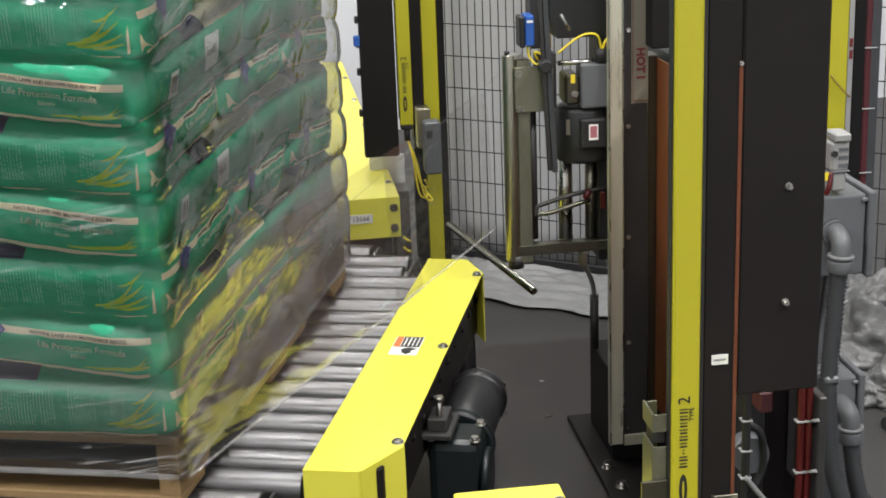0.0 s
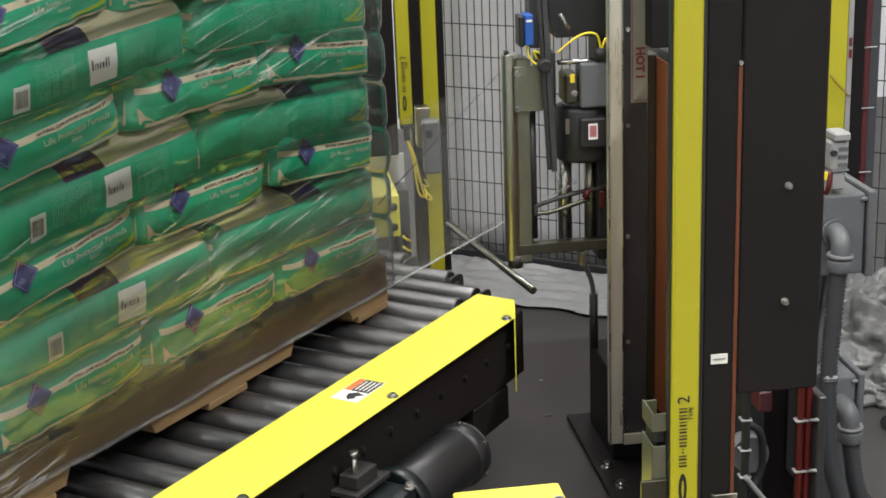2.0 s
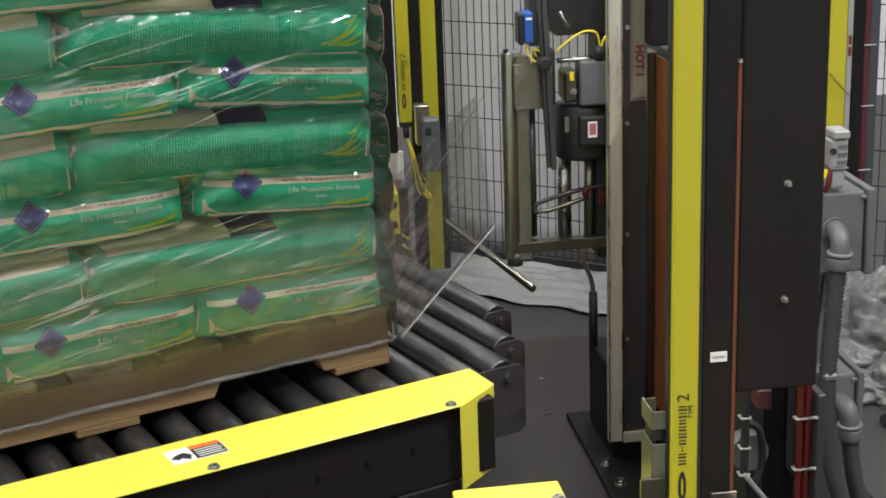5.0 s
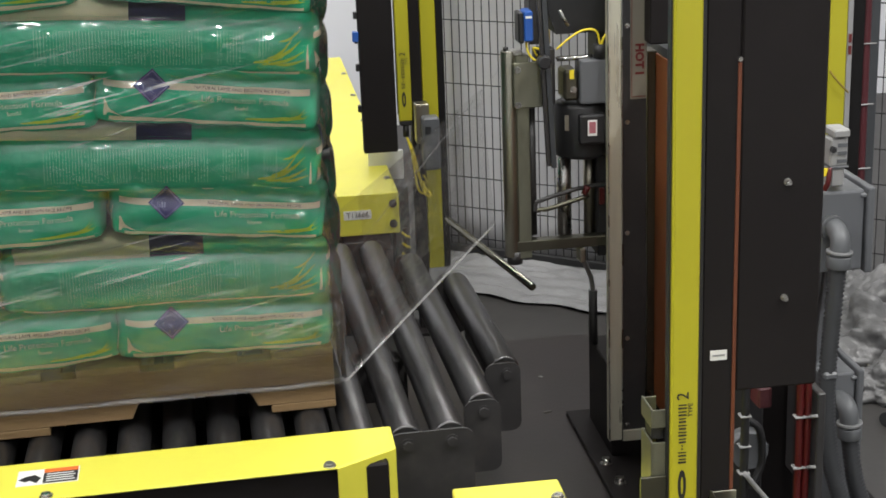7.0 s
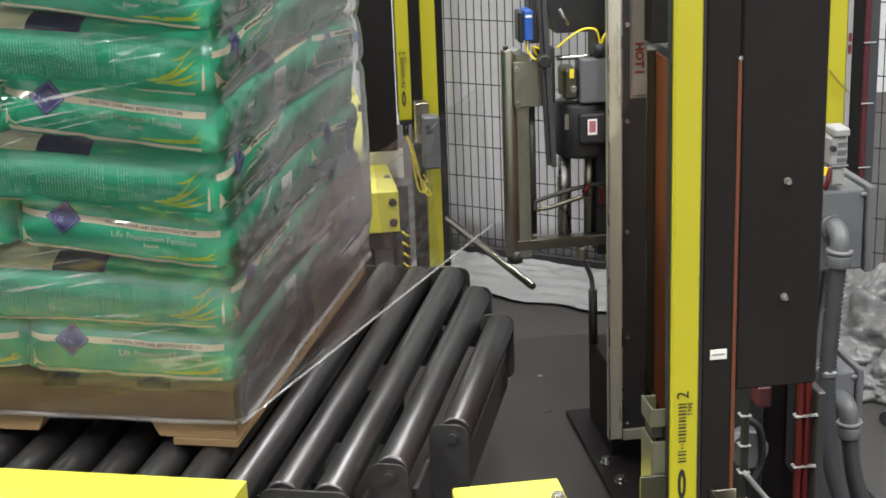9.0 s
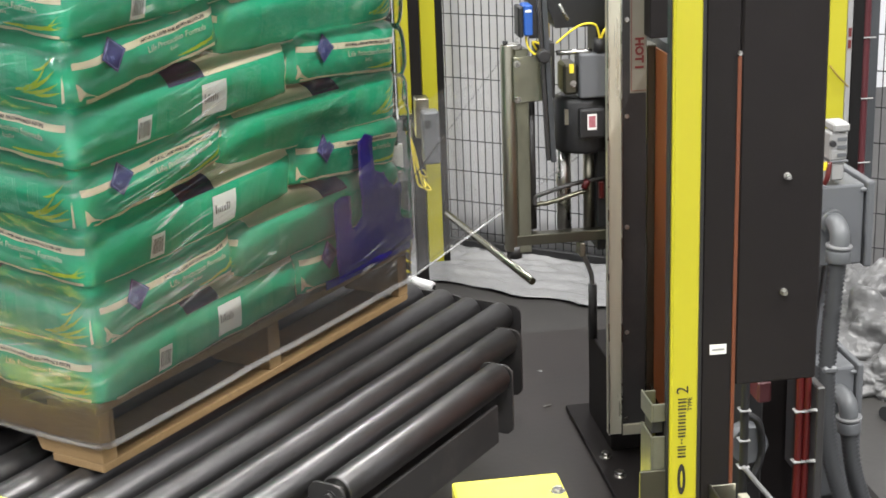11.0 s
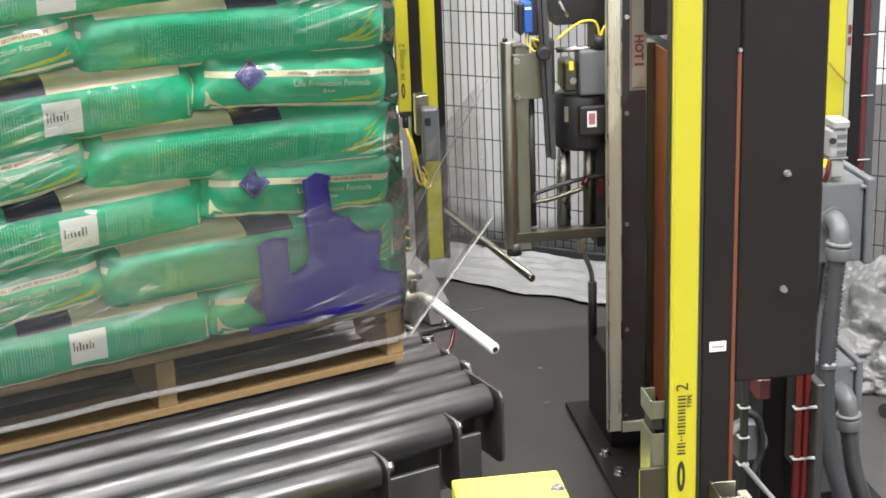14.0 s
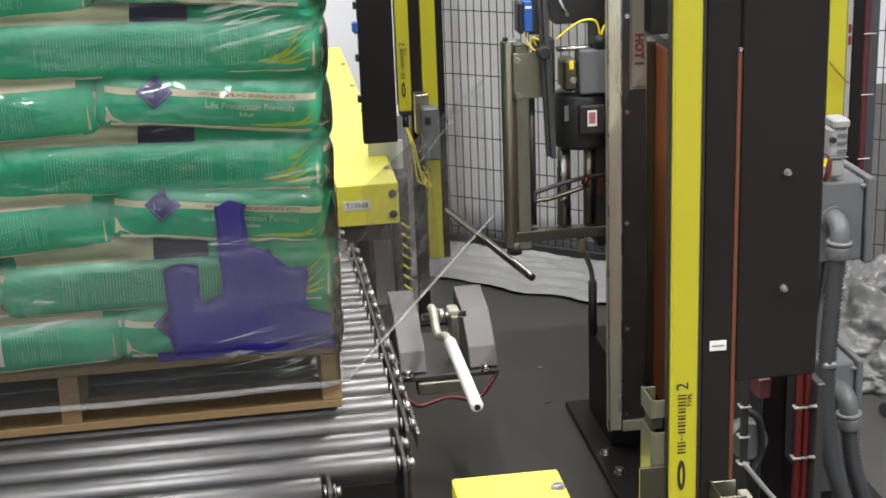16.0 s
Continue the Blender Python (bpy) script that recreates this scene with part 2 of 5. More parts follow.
def join(keep, bm):
    """Add bm's faces to keep."""
    if keep is None:
        return bm
    made = {}
    for v in bm.verts:
        made[v] = keep.verts.new(v.co)
    for f in bm.faces:
        g = keep.faces.new([made[v] for v in f.verts])
        g.smooth = f.smooth
    bm.free()
    return keep


def rod(a, b, r, seg=14, r2=None, bm=None, bev=0.0):
    """A round bar from a to b."""
    keep = bm
    bm = bmesh.new()
    a, b = Vector(a), Vector(b)
    d = b - a
    bmesh.ops.create_cone(bm, cap_ends=True, segments=seg, radius1=r, radius2=r if r2 is None else r2, depth=d.length)
    if bev:
        bmesh.ops.bevel(bm, geom=[e for e in bm.edges if len(e.link_faces) == 2 and any(len(f.verts) > 4 for f in e.link_faces)], offset=bev, segments=2, affect="EDGES", profile=0.5)
    q = d.to_track_quat("Z", "Y").to_matrix().to_4x4()
    bmesh.ops.transform(bm, matrix=Matrix.Translation((a + b) / 2) @ q, verts=bm.verts)
    for f in bm.faces:
        f.smooth = len(f.verts) == 4
    return join(keep, bm)


def tube(points, r, seg=8, bm=None, ribs=0.0):
    """A bent round tube through the points, smoothed; ribs gives a corrugated skin."""
    keep = bm
    bm = bmesh.new()
    pts = [Vector(p) for p in points]
    line = []
    n = len(pts)
    for i in range(n - 1):
        p0, p1, p2, p3 = pts[max(i - 1, 0)], pts[i], pts[i + 1], pts[min(i + 2, n - 1)]
        steps = max(4, int((p2 - p1).length / (0.004 if ribs else 0.025)))
        for k in range(steps):
            t = k / steps
            line.append(0.5 * ((2 * p1) + (p2 - p0) * t + (2 * p0 - 5 * p1 + 4 * p2 - p3) * t * t + (3 * p1 - p0 - 3 * p2 + p3) * t ** 3))
    line.append(pts[-1])
    rings = []
    side = None
    for i, p in enumerate(line):
        d = (line[min(i + 1, len(line) - 1)] - line[max(i - 1, 0)]).normalized()
        if side is None:
            side = d.orthogonal().normalized()
        side = (side - d * side.dot(d)).normalized()
        up = d.cross(side)
        rr = r + (ribs if i % 2 else -ribs)
        rings.append([bm.verts.new(p + (side * math.cos(2 * math.pi * k / seg) + up * math.sin(2 * math.pi * k / seg)) * rr) for k in range(seg)])
    for a, b in zip(rings, rings[1:]):
        for k in range(seg):
            f = bm.faces.new((a[k], a[(k + 1) % seg], b[(k + 1) % seg], b[k]))
            f.smooth = True
    bm.faces.new(rings[0][::-1])
    bm.faces.new(rings[-1])
    return join(keep, bm)


def prism(outline, z0, z1, bm=None, bev=0.0, m=None):
    """A flat outline in x, y raised from z0 to z1."""
    keep = bm
    bm = bmesh.new()
    lo = [bm.verts.new((x, y, z0)) for x, y in outline]
    hi = [bm.verts.new((x, y, z1)) for x, y in outline]
    bm.faces.new(lo[::-1])
    bm.faces.new(hi)
    n = len(lo)
    for i in range(n):
        bm.faces.new((lo[i], lo[(i + 1) % n], hi[(i + 1) % n], hi[i]))
    bmesh.ops.recalc_face_normals(bm, faces=bm.faces)
    if bev:
        bmesh.ops.bevel(bm, geom=list(bm.edges), offset=bev, segments=1, affect="EDGES", profile=0.5)
    if m is not None:
        bmesh.ops.transform(bm, matrix=m, verts=bm.verts)
    return join(keep, bm)


def bolt(x, y, z, r=0.008, axis="z", h=0.006, bm=None, washer=True):
    """A hexagon bolt head on its washer, pointing along the axis (a leading minus turns it round)."""
    w = {"x": (1, 0, 0), "y": (0, 1, 0), "z": (0, 0, 1), "-x": (-1, 0, 0), "-y": (0, -1, 0)}[axis]
    p, w = Vector((x, y, z)), Vector(w)
    if washer:
        bm = rod(p - w * 0.001, p + w * 0.002, r * 1.35, 14, bm=bm)
    return rod(p + w * 0.002, p + w * (0.002 + h), r, 6, bm=bm)


def grid_patch(fn, nu, nv, bm=None):
    bm = bm if bm is not None else bmesh.new()
    rows = [[bm.verts.new(fn(i / nu, j / nv)) for i in range(nu + 1)] for j in range(nv + 1)]
    for j in range(nv):
        for i in range(nu):
            f = bm.faces.new((rows[j][i], rows[j][i + 1], rows[j + 1][i + 1], rows[j + 1][i]))
            f.smooth = True
    return bm


def lettering(text, size, m, material, parent, name="lettering", bold=0.0):
    c = bpy.data.curves.new(name, "FONT")
    c.body, c.size, c.extrude, c.offset = text, size, 0.0004, bold
    c.align_x, c.align_y = "CENTER", "CENTER"
    c.resolution_u = 2
    tmp = bpy.data.objects.new(name, c)
    scene.collection.objects.link(tmp)
    bpy.context.view_layer.update()
    me = bpy.data.meshes.new_from_object(tmp.evaluated_get(bpy.context.evaluated_depsgraph_get()))
    bpy.data.objects.remove(tmp)
    me.transform(m)
    me.materials.clear()
    me.materials.append(material)
    ob = new(name, me)
    ob.parent = parent
    return ob


# ---- things that ride on the turntable ----
riders = []   # (thing, its pose on the turntable)


def rides(ob, m=None):
    riders.append((ob, m if m is not None else Matrix.Identity(4)))
    return ob


def deck_angle(t):
    return 72.75 - 10.13 * t - 0.35 * max(0.0, 1.0 - t)


# ---- hall ----
def structure(name, bm, material, label, category):
    return tagged(part(name, bm, material), label, category, kind="structure")


structure("floor", box(-6, 8, -6, 4.2, -0.2, 0.0, 0), FLOOR, "dark grey worn concrete floor", "floor")
structure("wall_north", box(-6, 8, 4.0, 4.2, 0, 6, 0), WALL, "white painted far wall of the hall", "wall")
# south wall: never in view, white as a reflector for the film and bags
structure("wall_south", box(-6, 8, -6.2, -6.0, 0, 6, 0), WALL, "unseen wall behind the camera, made white to reflect light onto the load", "wall")
structure("wall_east", box(8.0, 8.2, -6, 4.2, 0, 6, 0), HALL_GREY, "grey clad wall of the hall", "wall")
structure("wall_west", box(-6.2, -6.0, -6, 4.2, 0, 6, 0), HALL_GREY, "grey clad wall of the hall", "wall")
structure("ceiling", box(-6.2, 8.2, -6.2, 4.2, 6.0, 6.2, 0), HALL_GREY, "grey ceiling of the hall", "ceiling")
structure("floor_plate", box(-2.2, 1.42, -3.0, 0.965, 0.0005, 0.006, 0.001), FLOOR_PLATE, "dark painted steel floor plate under the turntable", "floor plate")


# ---- fixed roller conveyors before and behind the turntable ----
def build_rear_conveyor():
    conv = empty("outfeed_conveyor", "steel roller conveyor with a yellow chain guard", "conveyor")
    zc = ROLLER_TOP - 0.032
    for k in range(26):
        y = 1.04 + k * PITCH
        part("roller", rod((-0.62, y, zc), (0.62, y, zc), 0.032, 22, bev=0.003), ROLLER, conv)
    for x in (-0.66, 0.626):
        part("side_rail", box(x, x + 0.008, 0.985, 3.26, 0.30, 0.452), DARK_STEEL, conv)
    for x in (-0.62, 0.70):
        for y in (1.25, 2.1, 3.1):
            part("leg", box(x, x + 0.06, y, y + 0.06, 0.0, 0.30), DARK_STEEL, conv)
    g = part("chain_guard", box(0.638, 0.816, 0.975, 3.25, 0.363, 0.485, 0.002), YELLOW, conv, "yellow sheet metal chain guard")
    for y in (1.14, 1.5, 1.95, 2.4, 2.85):
        part("screw", bolt(0.80, y, 0.485, 0.008, "z", 0.004), STEEL, g)
    for z in (0.392, 0.452):
        part("screw", bolt(0.798, 0.975, z, 0.009, "-y", 0.006), DARK_STEEL, g)
    tag = part("number_label", box(0.655, 0.735, 0.9732, 0.9748, 0.412, 0.438, 0), PAPER, g, "white machine number label")
    lettering("T13666", 0.021, Matrix.Translation((0.695, 0.9728, 0.425)) @ Matrix.Rotation(radians(90), 4, "X"), DARK_TEXT, tag, "number_print")
    part("under_case", box(0.648, 0.79, 0.99, 1.4, 0.31, 0.362, 0.002), DARK_STEEL, conv)
    return conv


def build_front_guard():
    g = empty("infeed_guard", "yellow sheet metal chain guard end of the infeed conveyor", "conveyor guard")
    hood = part("hood", box(0.696, 0.876, -2.4, -0.928, 0.35, 0.485, 0.003), YELLOW, g)
    for y in (-0.985, -1.5, -2.0):
        part("screw", bolt(0.862, y - 0.012, 0.485, 0.009, "z", 0.005), STEEL, hood)
    for y in (-1.1, -2.2):
        part("leg", box(0.75, 0.81, y - 0.06, y, 0.006, 0.35), DARK_STEEL, g)
    return g


build_rear_conveyor()
build_front_guard()


# ---- light curtains ----
def letter_bars(x, y, z, length, tall, count, material, parent, rng):
    """Black upright strokes that run up the front of a housing, in place of its lettering."""
    step = length / count
    for k in range(count):
        zz = z + k * step
        low = 0.1 if k in (4, 5) else rng.choice((0.5, 0.5, 0.44))
        part("name_bar", box(x - tall * low, x + tall * low, y - 0.0006, y, zz, zz + step * (0.34 if k % 2 else 0.48), 0), material, parent)


def curtain_bar(parent, x0, x1, y, z0, z1, mark_z):
    rng = random.Random(11)
    bar = part("light_curtain", box(x0, x1, y, y + 0.024, z0, z1, 0.003), CURTAIN_YELLOW, parent, "yellow light curtain housing with black marks")
    part("lens_strip", box(x0 - 0.0025, x0 - 0.0005, y + 0.007, y + 0.022, z0 + 0.02, z1, 0), BLACK, bar)
    xm = (x0 + x1) / 2
    letter_bars(xm - 0.003, y, mark_z, 0.090, 0.0115, 18, BLACK, bar, rng)
    m = Matrix.Translation((xm - 0.002, y - 0.0004, mark_z + 0.099)) @ Matrix.Rotation(radians(90), 4, "X") @ Matrix.Rotation(radians(90), 4, "Z")
    lettering("2", 0.024, m, BLACK, bar, "type_number")
    m = Matrix.Translation((xm + 0.008, y - 0.0004, mark_z + 0.078)) @ Matrix.Rotation(radians(90), 4, "X") @ Matrix.Rotation(radians(90), 4, "Z")
    lettering("TYPE", 0.009, m, BLACK, bar, "type_print")
    o = [(0.0058 * math.cos(a * math.pi / 12), 0.023 * math.sin(a * math.pi / 12)) for a in range(24)]
    part("maker_mark", prism(o, 0.0002, 0.0008, m=Matrix.Translation((xm - 0.003, y, mark_z - 0.033)) @ Matrix.Rotation(radians(90), 4, "X")), BLACK, bar, "black oval mark")
    o = [(0.0016 * math.cos(a * math.pi / 12), 0.013 * math.sin(a * math.pi / 12)) for a in range(24)]
    part("maker_mark_inner", prism(o, 0.0009, 0.0012, m=Matrix.Translation((xm - 0.003, y, mark_z - 0.033)) @ Matrix.Rotation(radians(90), 4, "X")), CURTAIN_YELLOW, bar)
    return bar


def build_rear_post():
    post = empty("light_curtain_post", "dark post with a yellow light curtain beside the outfeed", "safety post")
    part("shield_panel", box(0.733, 0.832, 1.08, 1.12, 0.578, 2.2, 0.003), CHARCOAL, post)
    for z in (0.70, 0.82, 0.90, 0.97):
        part("panel_clip", box(0.722, 0.733, 1.085, 1.105, z, z + 0.02, 0.002), BLACK, post)
    part("blue_clip", box(0.716, 0.734, 1.08, 1.10, 0.905, 0.935, 0.003), SENSOR_BLUE, post)
    curtain_bar(post, 0.8385, 0.877, 1.075, 0.668, 2.1, 0.765)
    part("end_cap", box(0.84, 0.875, 1.076, 1.108, 0.655, 0.668, 0.002), BLACK, post)
    part("connector", rod((0.858, 1.09, 0.62), (0.858, 1.09, 0.656), 0.009, 12), BLACK, post)
    for k, (dx, dz) in enumerate(((0.012, 0.16), (0.028, 0.17), (0.018, 0.13))):
        part("cable", tube([(0.857, 1.088, 0.625), (0.866 + dx * 0.4, 1.075 - 0.006 * k, 0.57), (0.872 + dx, 1.07, 0.625 - dz), (0.895 + dx, 1.075, 0.61 - dz), (0.905, 1.10, 0.60 - dz * 0.8)], 0.0029, 8), CABLE_YELLOW, post)
    part("post", box(0.880, 0.913, 1.115, 1.165, 0.0, 2.2, 0.002), CHARCOAL, post)
    part("foot", box(0.84, 0.99, 1.07, 1.2, 0.0, 0.012, 0.002), CHARCOAL, post)
    part("yellow_channel", box(0.915, 0.96, 1.12, 1.15, 0.2, 2.2, 0.002), CURTAIN_YELLOW, post)
    part("black_channel", box(0.9605, 0.980, 1.12, 1.15, 0.2, 2.2, 0.001), MATT_BLACK, post)
    part("switch_bracket", box(0.885, 0.925, 1.06, 1.114, 0.60, 0.718, 0.003), ZINC, post)
    sw = part("switch_box", box(0.898, 0.948, 1.01, 1.058, 0.532, 0.688, 0.006), GREY_PAINT, post, "grey safety switch")
    part("switch_slot", box(0.905, 0.922, 1.0085, 1.0105, 0.64, 0.662, 0), BLACK, sw)
    part("lower_cabinet", box(0.822, 0.868, 1.2, 1.3, 0.0, 0.44, 0.003), GREY_PAINT, post)
    part("lower_sheet", box(0.76, 0.868, 1.3, 1.31, 0.0, 0.53, 0.002), WHITE, post)
    ring = part("spiral_hose", tube([(0.835, 1.03, 0.36), (0.838, 1.02, 0.28), (0.832, 1.03, 0.19), (0.838, 1.05, 0.05)], 0.010, 10, ribs=0.0008), BLACK, post)
    for k in range(9):
        z = 0.35 - k * 0.032
        part("yellow_wrap", tube([(0.825, 1.018, z), (0.836, 1.008, z - 0.008), (0.847, 1.02, z - 0.016)], 0.0035, 6), CABLE_YELLOW, ring)
    return post


def tray(x0, x1, y0, y1, z0, z1, t=0.003):
    """A folded sheet bracket, open at its top."""
    bm = box(x0, x0 + t, y0, y1, z0, z1, 0.0008)
    box(x0 + t, x1, y0, y0 + t, z0, z1 - 0.002, 0.0006, bm)
    box(x0 + t, x1, y1 - t, y1, z0, z1 - 0.002, 0.0006, bm)
    box(x0 + t, x1, y0 + t, y1 - t, z0, z0 + t, 0, bm)
    return bm


def build_front_post():
    post = empty("light_curtain_tower", "charcoal steel tower with a yellow light curtain on its edge", "safety post")
    y = -1.36
    part("post", box(0.986, 1.0335, y, y + 0.10, 0.0, 2.2, 0.003), CHARCOAL, post)
    part("seam_strip", box(1.0285, 1.0337, y - 0.0015, y + 0.004, 0.3, 1.258, 0.0005), STRIP, post, "thin orange edge strip")
    part("seam_screw", bolt(1.031, y - 0.001, 1.262, 0.0022, "-y", 0.002), STEEL, post)
    pan = part("cover_panel", box(1.034, 1.149, y - 0.0005, y + 0.12, 0.806, 2.2, 0.003), CHARCOAL, post)
    for z in (1.096, 0.936):
        part("panel_screw", bolt(1.0985, y - 0.0005, z, 0.0036, "-y", 0.007), STEEL, pan)
    curtain_bar(post, 0.9415, 0.979, y - 0.012, 0.3, 2.1, 0.712)
    part("curtain_back", box(0.9795, 0.986, y - 0.004, y + 0.03, 0.25, 2.1, 0.001), BLACK, post)
    part("white_label", box(0.998, 1.021, y - 0.0016, y - 0.0002, 0.854, 0.868, 0), PAPER, post)
    part("label_bar", box(1.001, 1.018, y - 0.0022, y - 0.0017, 0.8597, 0.8623, 0), LIGHT_GREY, post)
    br = part("mount_bracket", tray(0.918, 0.9385, y + 0.004, y + 0.055, 0.760, 0.788), PALE_OLIVE, post, "folded zinc mounting bracket")
    part("bracket_pad", box(0.921, 0.938, y + 0.012, y + 0.045, 0.740, 0.760, 0.001), BLACK, br)
    part("bracket_lower", tray(0.918, 0.9385, y + 0.004, y + 0.055, 0.66, 0.740), PALE_OLIVE, br)
    part("bracket_wing", box(0.902, 0.9385, y - 0.002, y + 0.003, 0.60, 0.69, 0.001), OLIVE_STEEL, br)
    for z in (0.628, 0.642):
        part("wing_screw", bolt(0.9065, y - 0.002, z, 0.0016, "-y", 0.0012), STEEL, br)
    part("bracket_bolt", bolt(0.930, y - 0.005, 0.634, 0.008, "-y", 0.008), STEEL, br)
    lower = part("lower_bracket", tray(1.0, 1.038, y - 0.052, y - 0.0015, 0.56, 0.662), ZINC, post, "folded zinc bracket")
    part("bracket_flange", box(1.0385, 1.052, y - 0.045, y - 0.01, 0.56, 0.648, 0.001), ALU, lower)
    # open back of the tower: hoses and wiring below the cover
    part("rear_channel", box(1.230, 1.243, -1.17, -1.08, 0.0, 0.705, 0.002), DARK_STEEL, post)
    part("inner_column", box(1.148, 1.185, -1.06, -1.0, 0.0, 0.86, 0.003), BLACK, post)
    for k, x in enumerate((1.208, 1.220)):
        part("red_hose", tube([(x, -1.15, 0.86), (x + 0.002, -1.15, 0.6), (x - 0.002, -1.152, 0.3), (x, -1.15, 0.01)], 0.0062, 8), RED, post)
    for z in (0.66, 0.575):
        tie = part("cable_tie", box(1.200, 1.229, -1.158, -1.143, z, z + 0.0035, 0.001), LIGHT_GREY, post)
        part("tie_tail", rod((1.222, -1.158, z + 0.003), (1.230, -1.17, z + 0.009), 0.0028, 6), LIGHT_GREY, tie)
    part("black_hose", tube([(1.121, -1.15, 0.86), (1.123, -1.15, 0.6), (1.12, -1.15, 0.3), (1.12, -1.15, 0.01)], 0.007, 8), BLACK, post)
    for z in (0.67, 0.62, 0.575):
        part("hose_tie", box(1.113, 1.131, -1.159, -1.141, z, z + 0.003, 0.001), LIGHT_GREY, post)
    part("grey_fitting", rod((1.139, -1.13, 0.6), (1.139, -1.10, 0.6), 0.03, 24), GREY_PAINT, post)
    part("terminal_block", box(1.154, 1.176, -1.12, -1.08, 0.665, 0.70, 0.003), DARK_RED, post)
    part("loop_cable", tube([(1.128, -1.14, 0.66), (1.15, -1.14, 0.64), (1.158, -1.13, 0.58), (1.14, -1.135, 0.545), (1.13, -1.14, 0.56)], 0.006, 8), BLACK, post)
    part("lower_tube", tube([(1.12, -1.16, 0.58), (1.15, -1.16, 0.54), (1.19, -1.165, 0.49)], 0.004, 8), LIGHT_GREY, post)
    part("bottom_plate", box(0.96, 1.27, -1.37, -0.99, 0.006, 0.016, 0.002), DARK_STEEL, post)
    return post


build_rear_post()
build_front_post()


# ---- wrapper mast and film carriage ----
def build_mast():
    mast = empty("wrapper_mast", "charcoal mast of the wrapper with bright metal edge profiles", "machine mast")
    part("base_plate", box(1.172, 1.75, -0.9, 0.385, 0.0065, 0.02, 0.002), CHARCOAL, mast)
    for x, yy in ((1.199, 0.057), (1.206, -0.052), (1.199, -0.4)):
        part("anchor_bolt", bolt(x, yy, 0.02, 0.011, "z", 0.012), STEEL, mast)
    part("foot_box", box(1.222, 1.5, 0.09, 0.33, 0.02, 0.245, 0.003), CHARCOAL, mast)
    part("column", box(1.335, 1.55, -0.35, 0.30, 0.02, 0.90, 0.004), CHARCOAL, mast)
    edge = part("edge_profile", box(1.2, 1.234, 0.03, 0.05, 0.09, 2.2, 0.002), ALU, mast, "scratched bright aluminium edge profile")
    part("edge_return", box(1.235, 1.292, 0.04, 0.05, 0.086, 2.2, 0.001), DARK_STEEL, edge)
    part("edge_foot", box(1.2345, 1.292, 0.030, 0.0395, 0.086, 0.112, 0.001), ALU, edge)
    for x in (1.2, 1.231):
        part("edge_bead", box(x, x + 0.003, 0.0262, 0.0298, 0.09, 2.2, 0.001), STEEL, edge)
    for z in (0.125, 0.345, 0.603, 0.863, 1.08):
        part("edge_screw", bolt(1.2475, 0.04, z, 0.004, "-y", 0.004), STEEL, edge)
    sign = part("warning_sign", box(1.254, 1.2915, 0.0375, 0.0392, 0.915, 1.16, 0), SIGN_CREAM, mast, "cream warning sign with dark red frame")
    for x0, x1, z0, z1 in ((1.2565, 1.2578, 0.92, 1.155), (1.258, 1.2915, 0.92, 0.9213)):
        part("sign_frame", box(x0, x1, 0.0365, 0.0374, z0, z1, 0), SIGN_RED, sign)
    m = Matrix.Translation((1.274, 0.0368, 1.005)) @ Matrix.Rotation(radians(90), 4, "X") @ Matrix.Rotation(radians(-90), 4, "Z")
    lettering("HOT I", 0.026, m, SIGN_RED, sign, "sign_print", 0.0012)
    part("top_cover", box(1.283, 1.5, -0.02, 0.03, 1.045, 2.2, 0.003), CHARCOAL, mast)
    pane = part("side_panel", box(1.318, 1.3215, -0.6, 0.062, 0.17, 1.012, 0.001), ORANGE, mast, "copper orange side panel")
    part("panel_edge", box(1.3005, 1.3235, 0.064, 0.122, 0.166, 1.016, 0.002), OLIVE_STEEL, pane)
    for z in (0.33, 0.63, 0.965):
        part("panel_screw", bolt(1.3005, 0.09, z, 0.006, "-x", 0.004), STEEL, pane)
    part("panel_cap", box(1.335, 1.46, -0.2, 0.24, 0.93, 1.03, 0.006), GREY_PAINT, mast)
    return mast


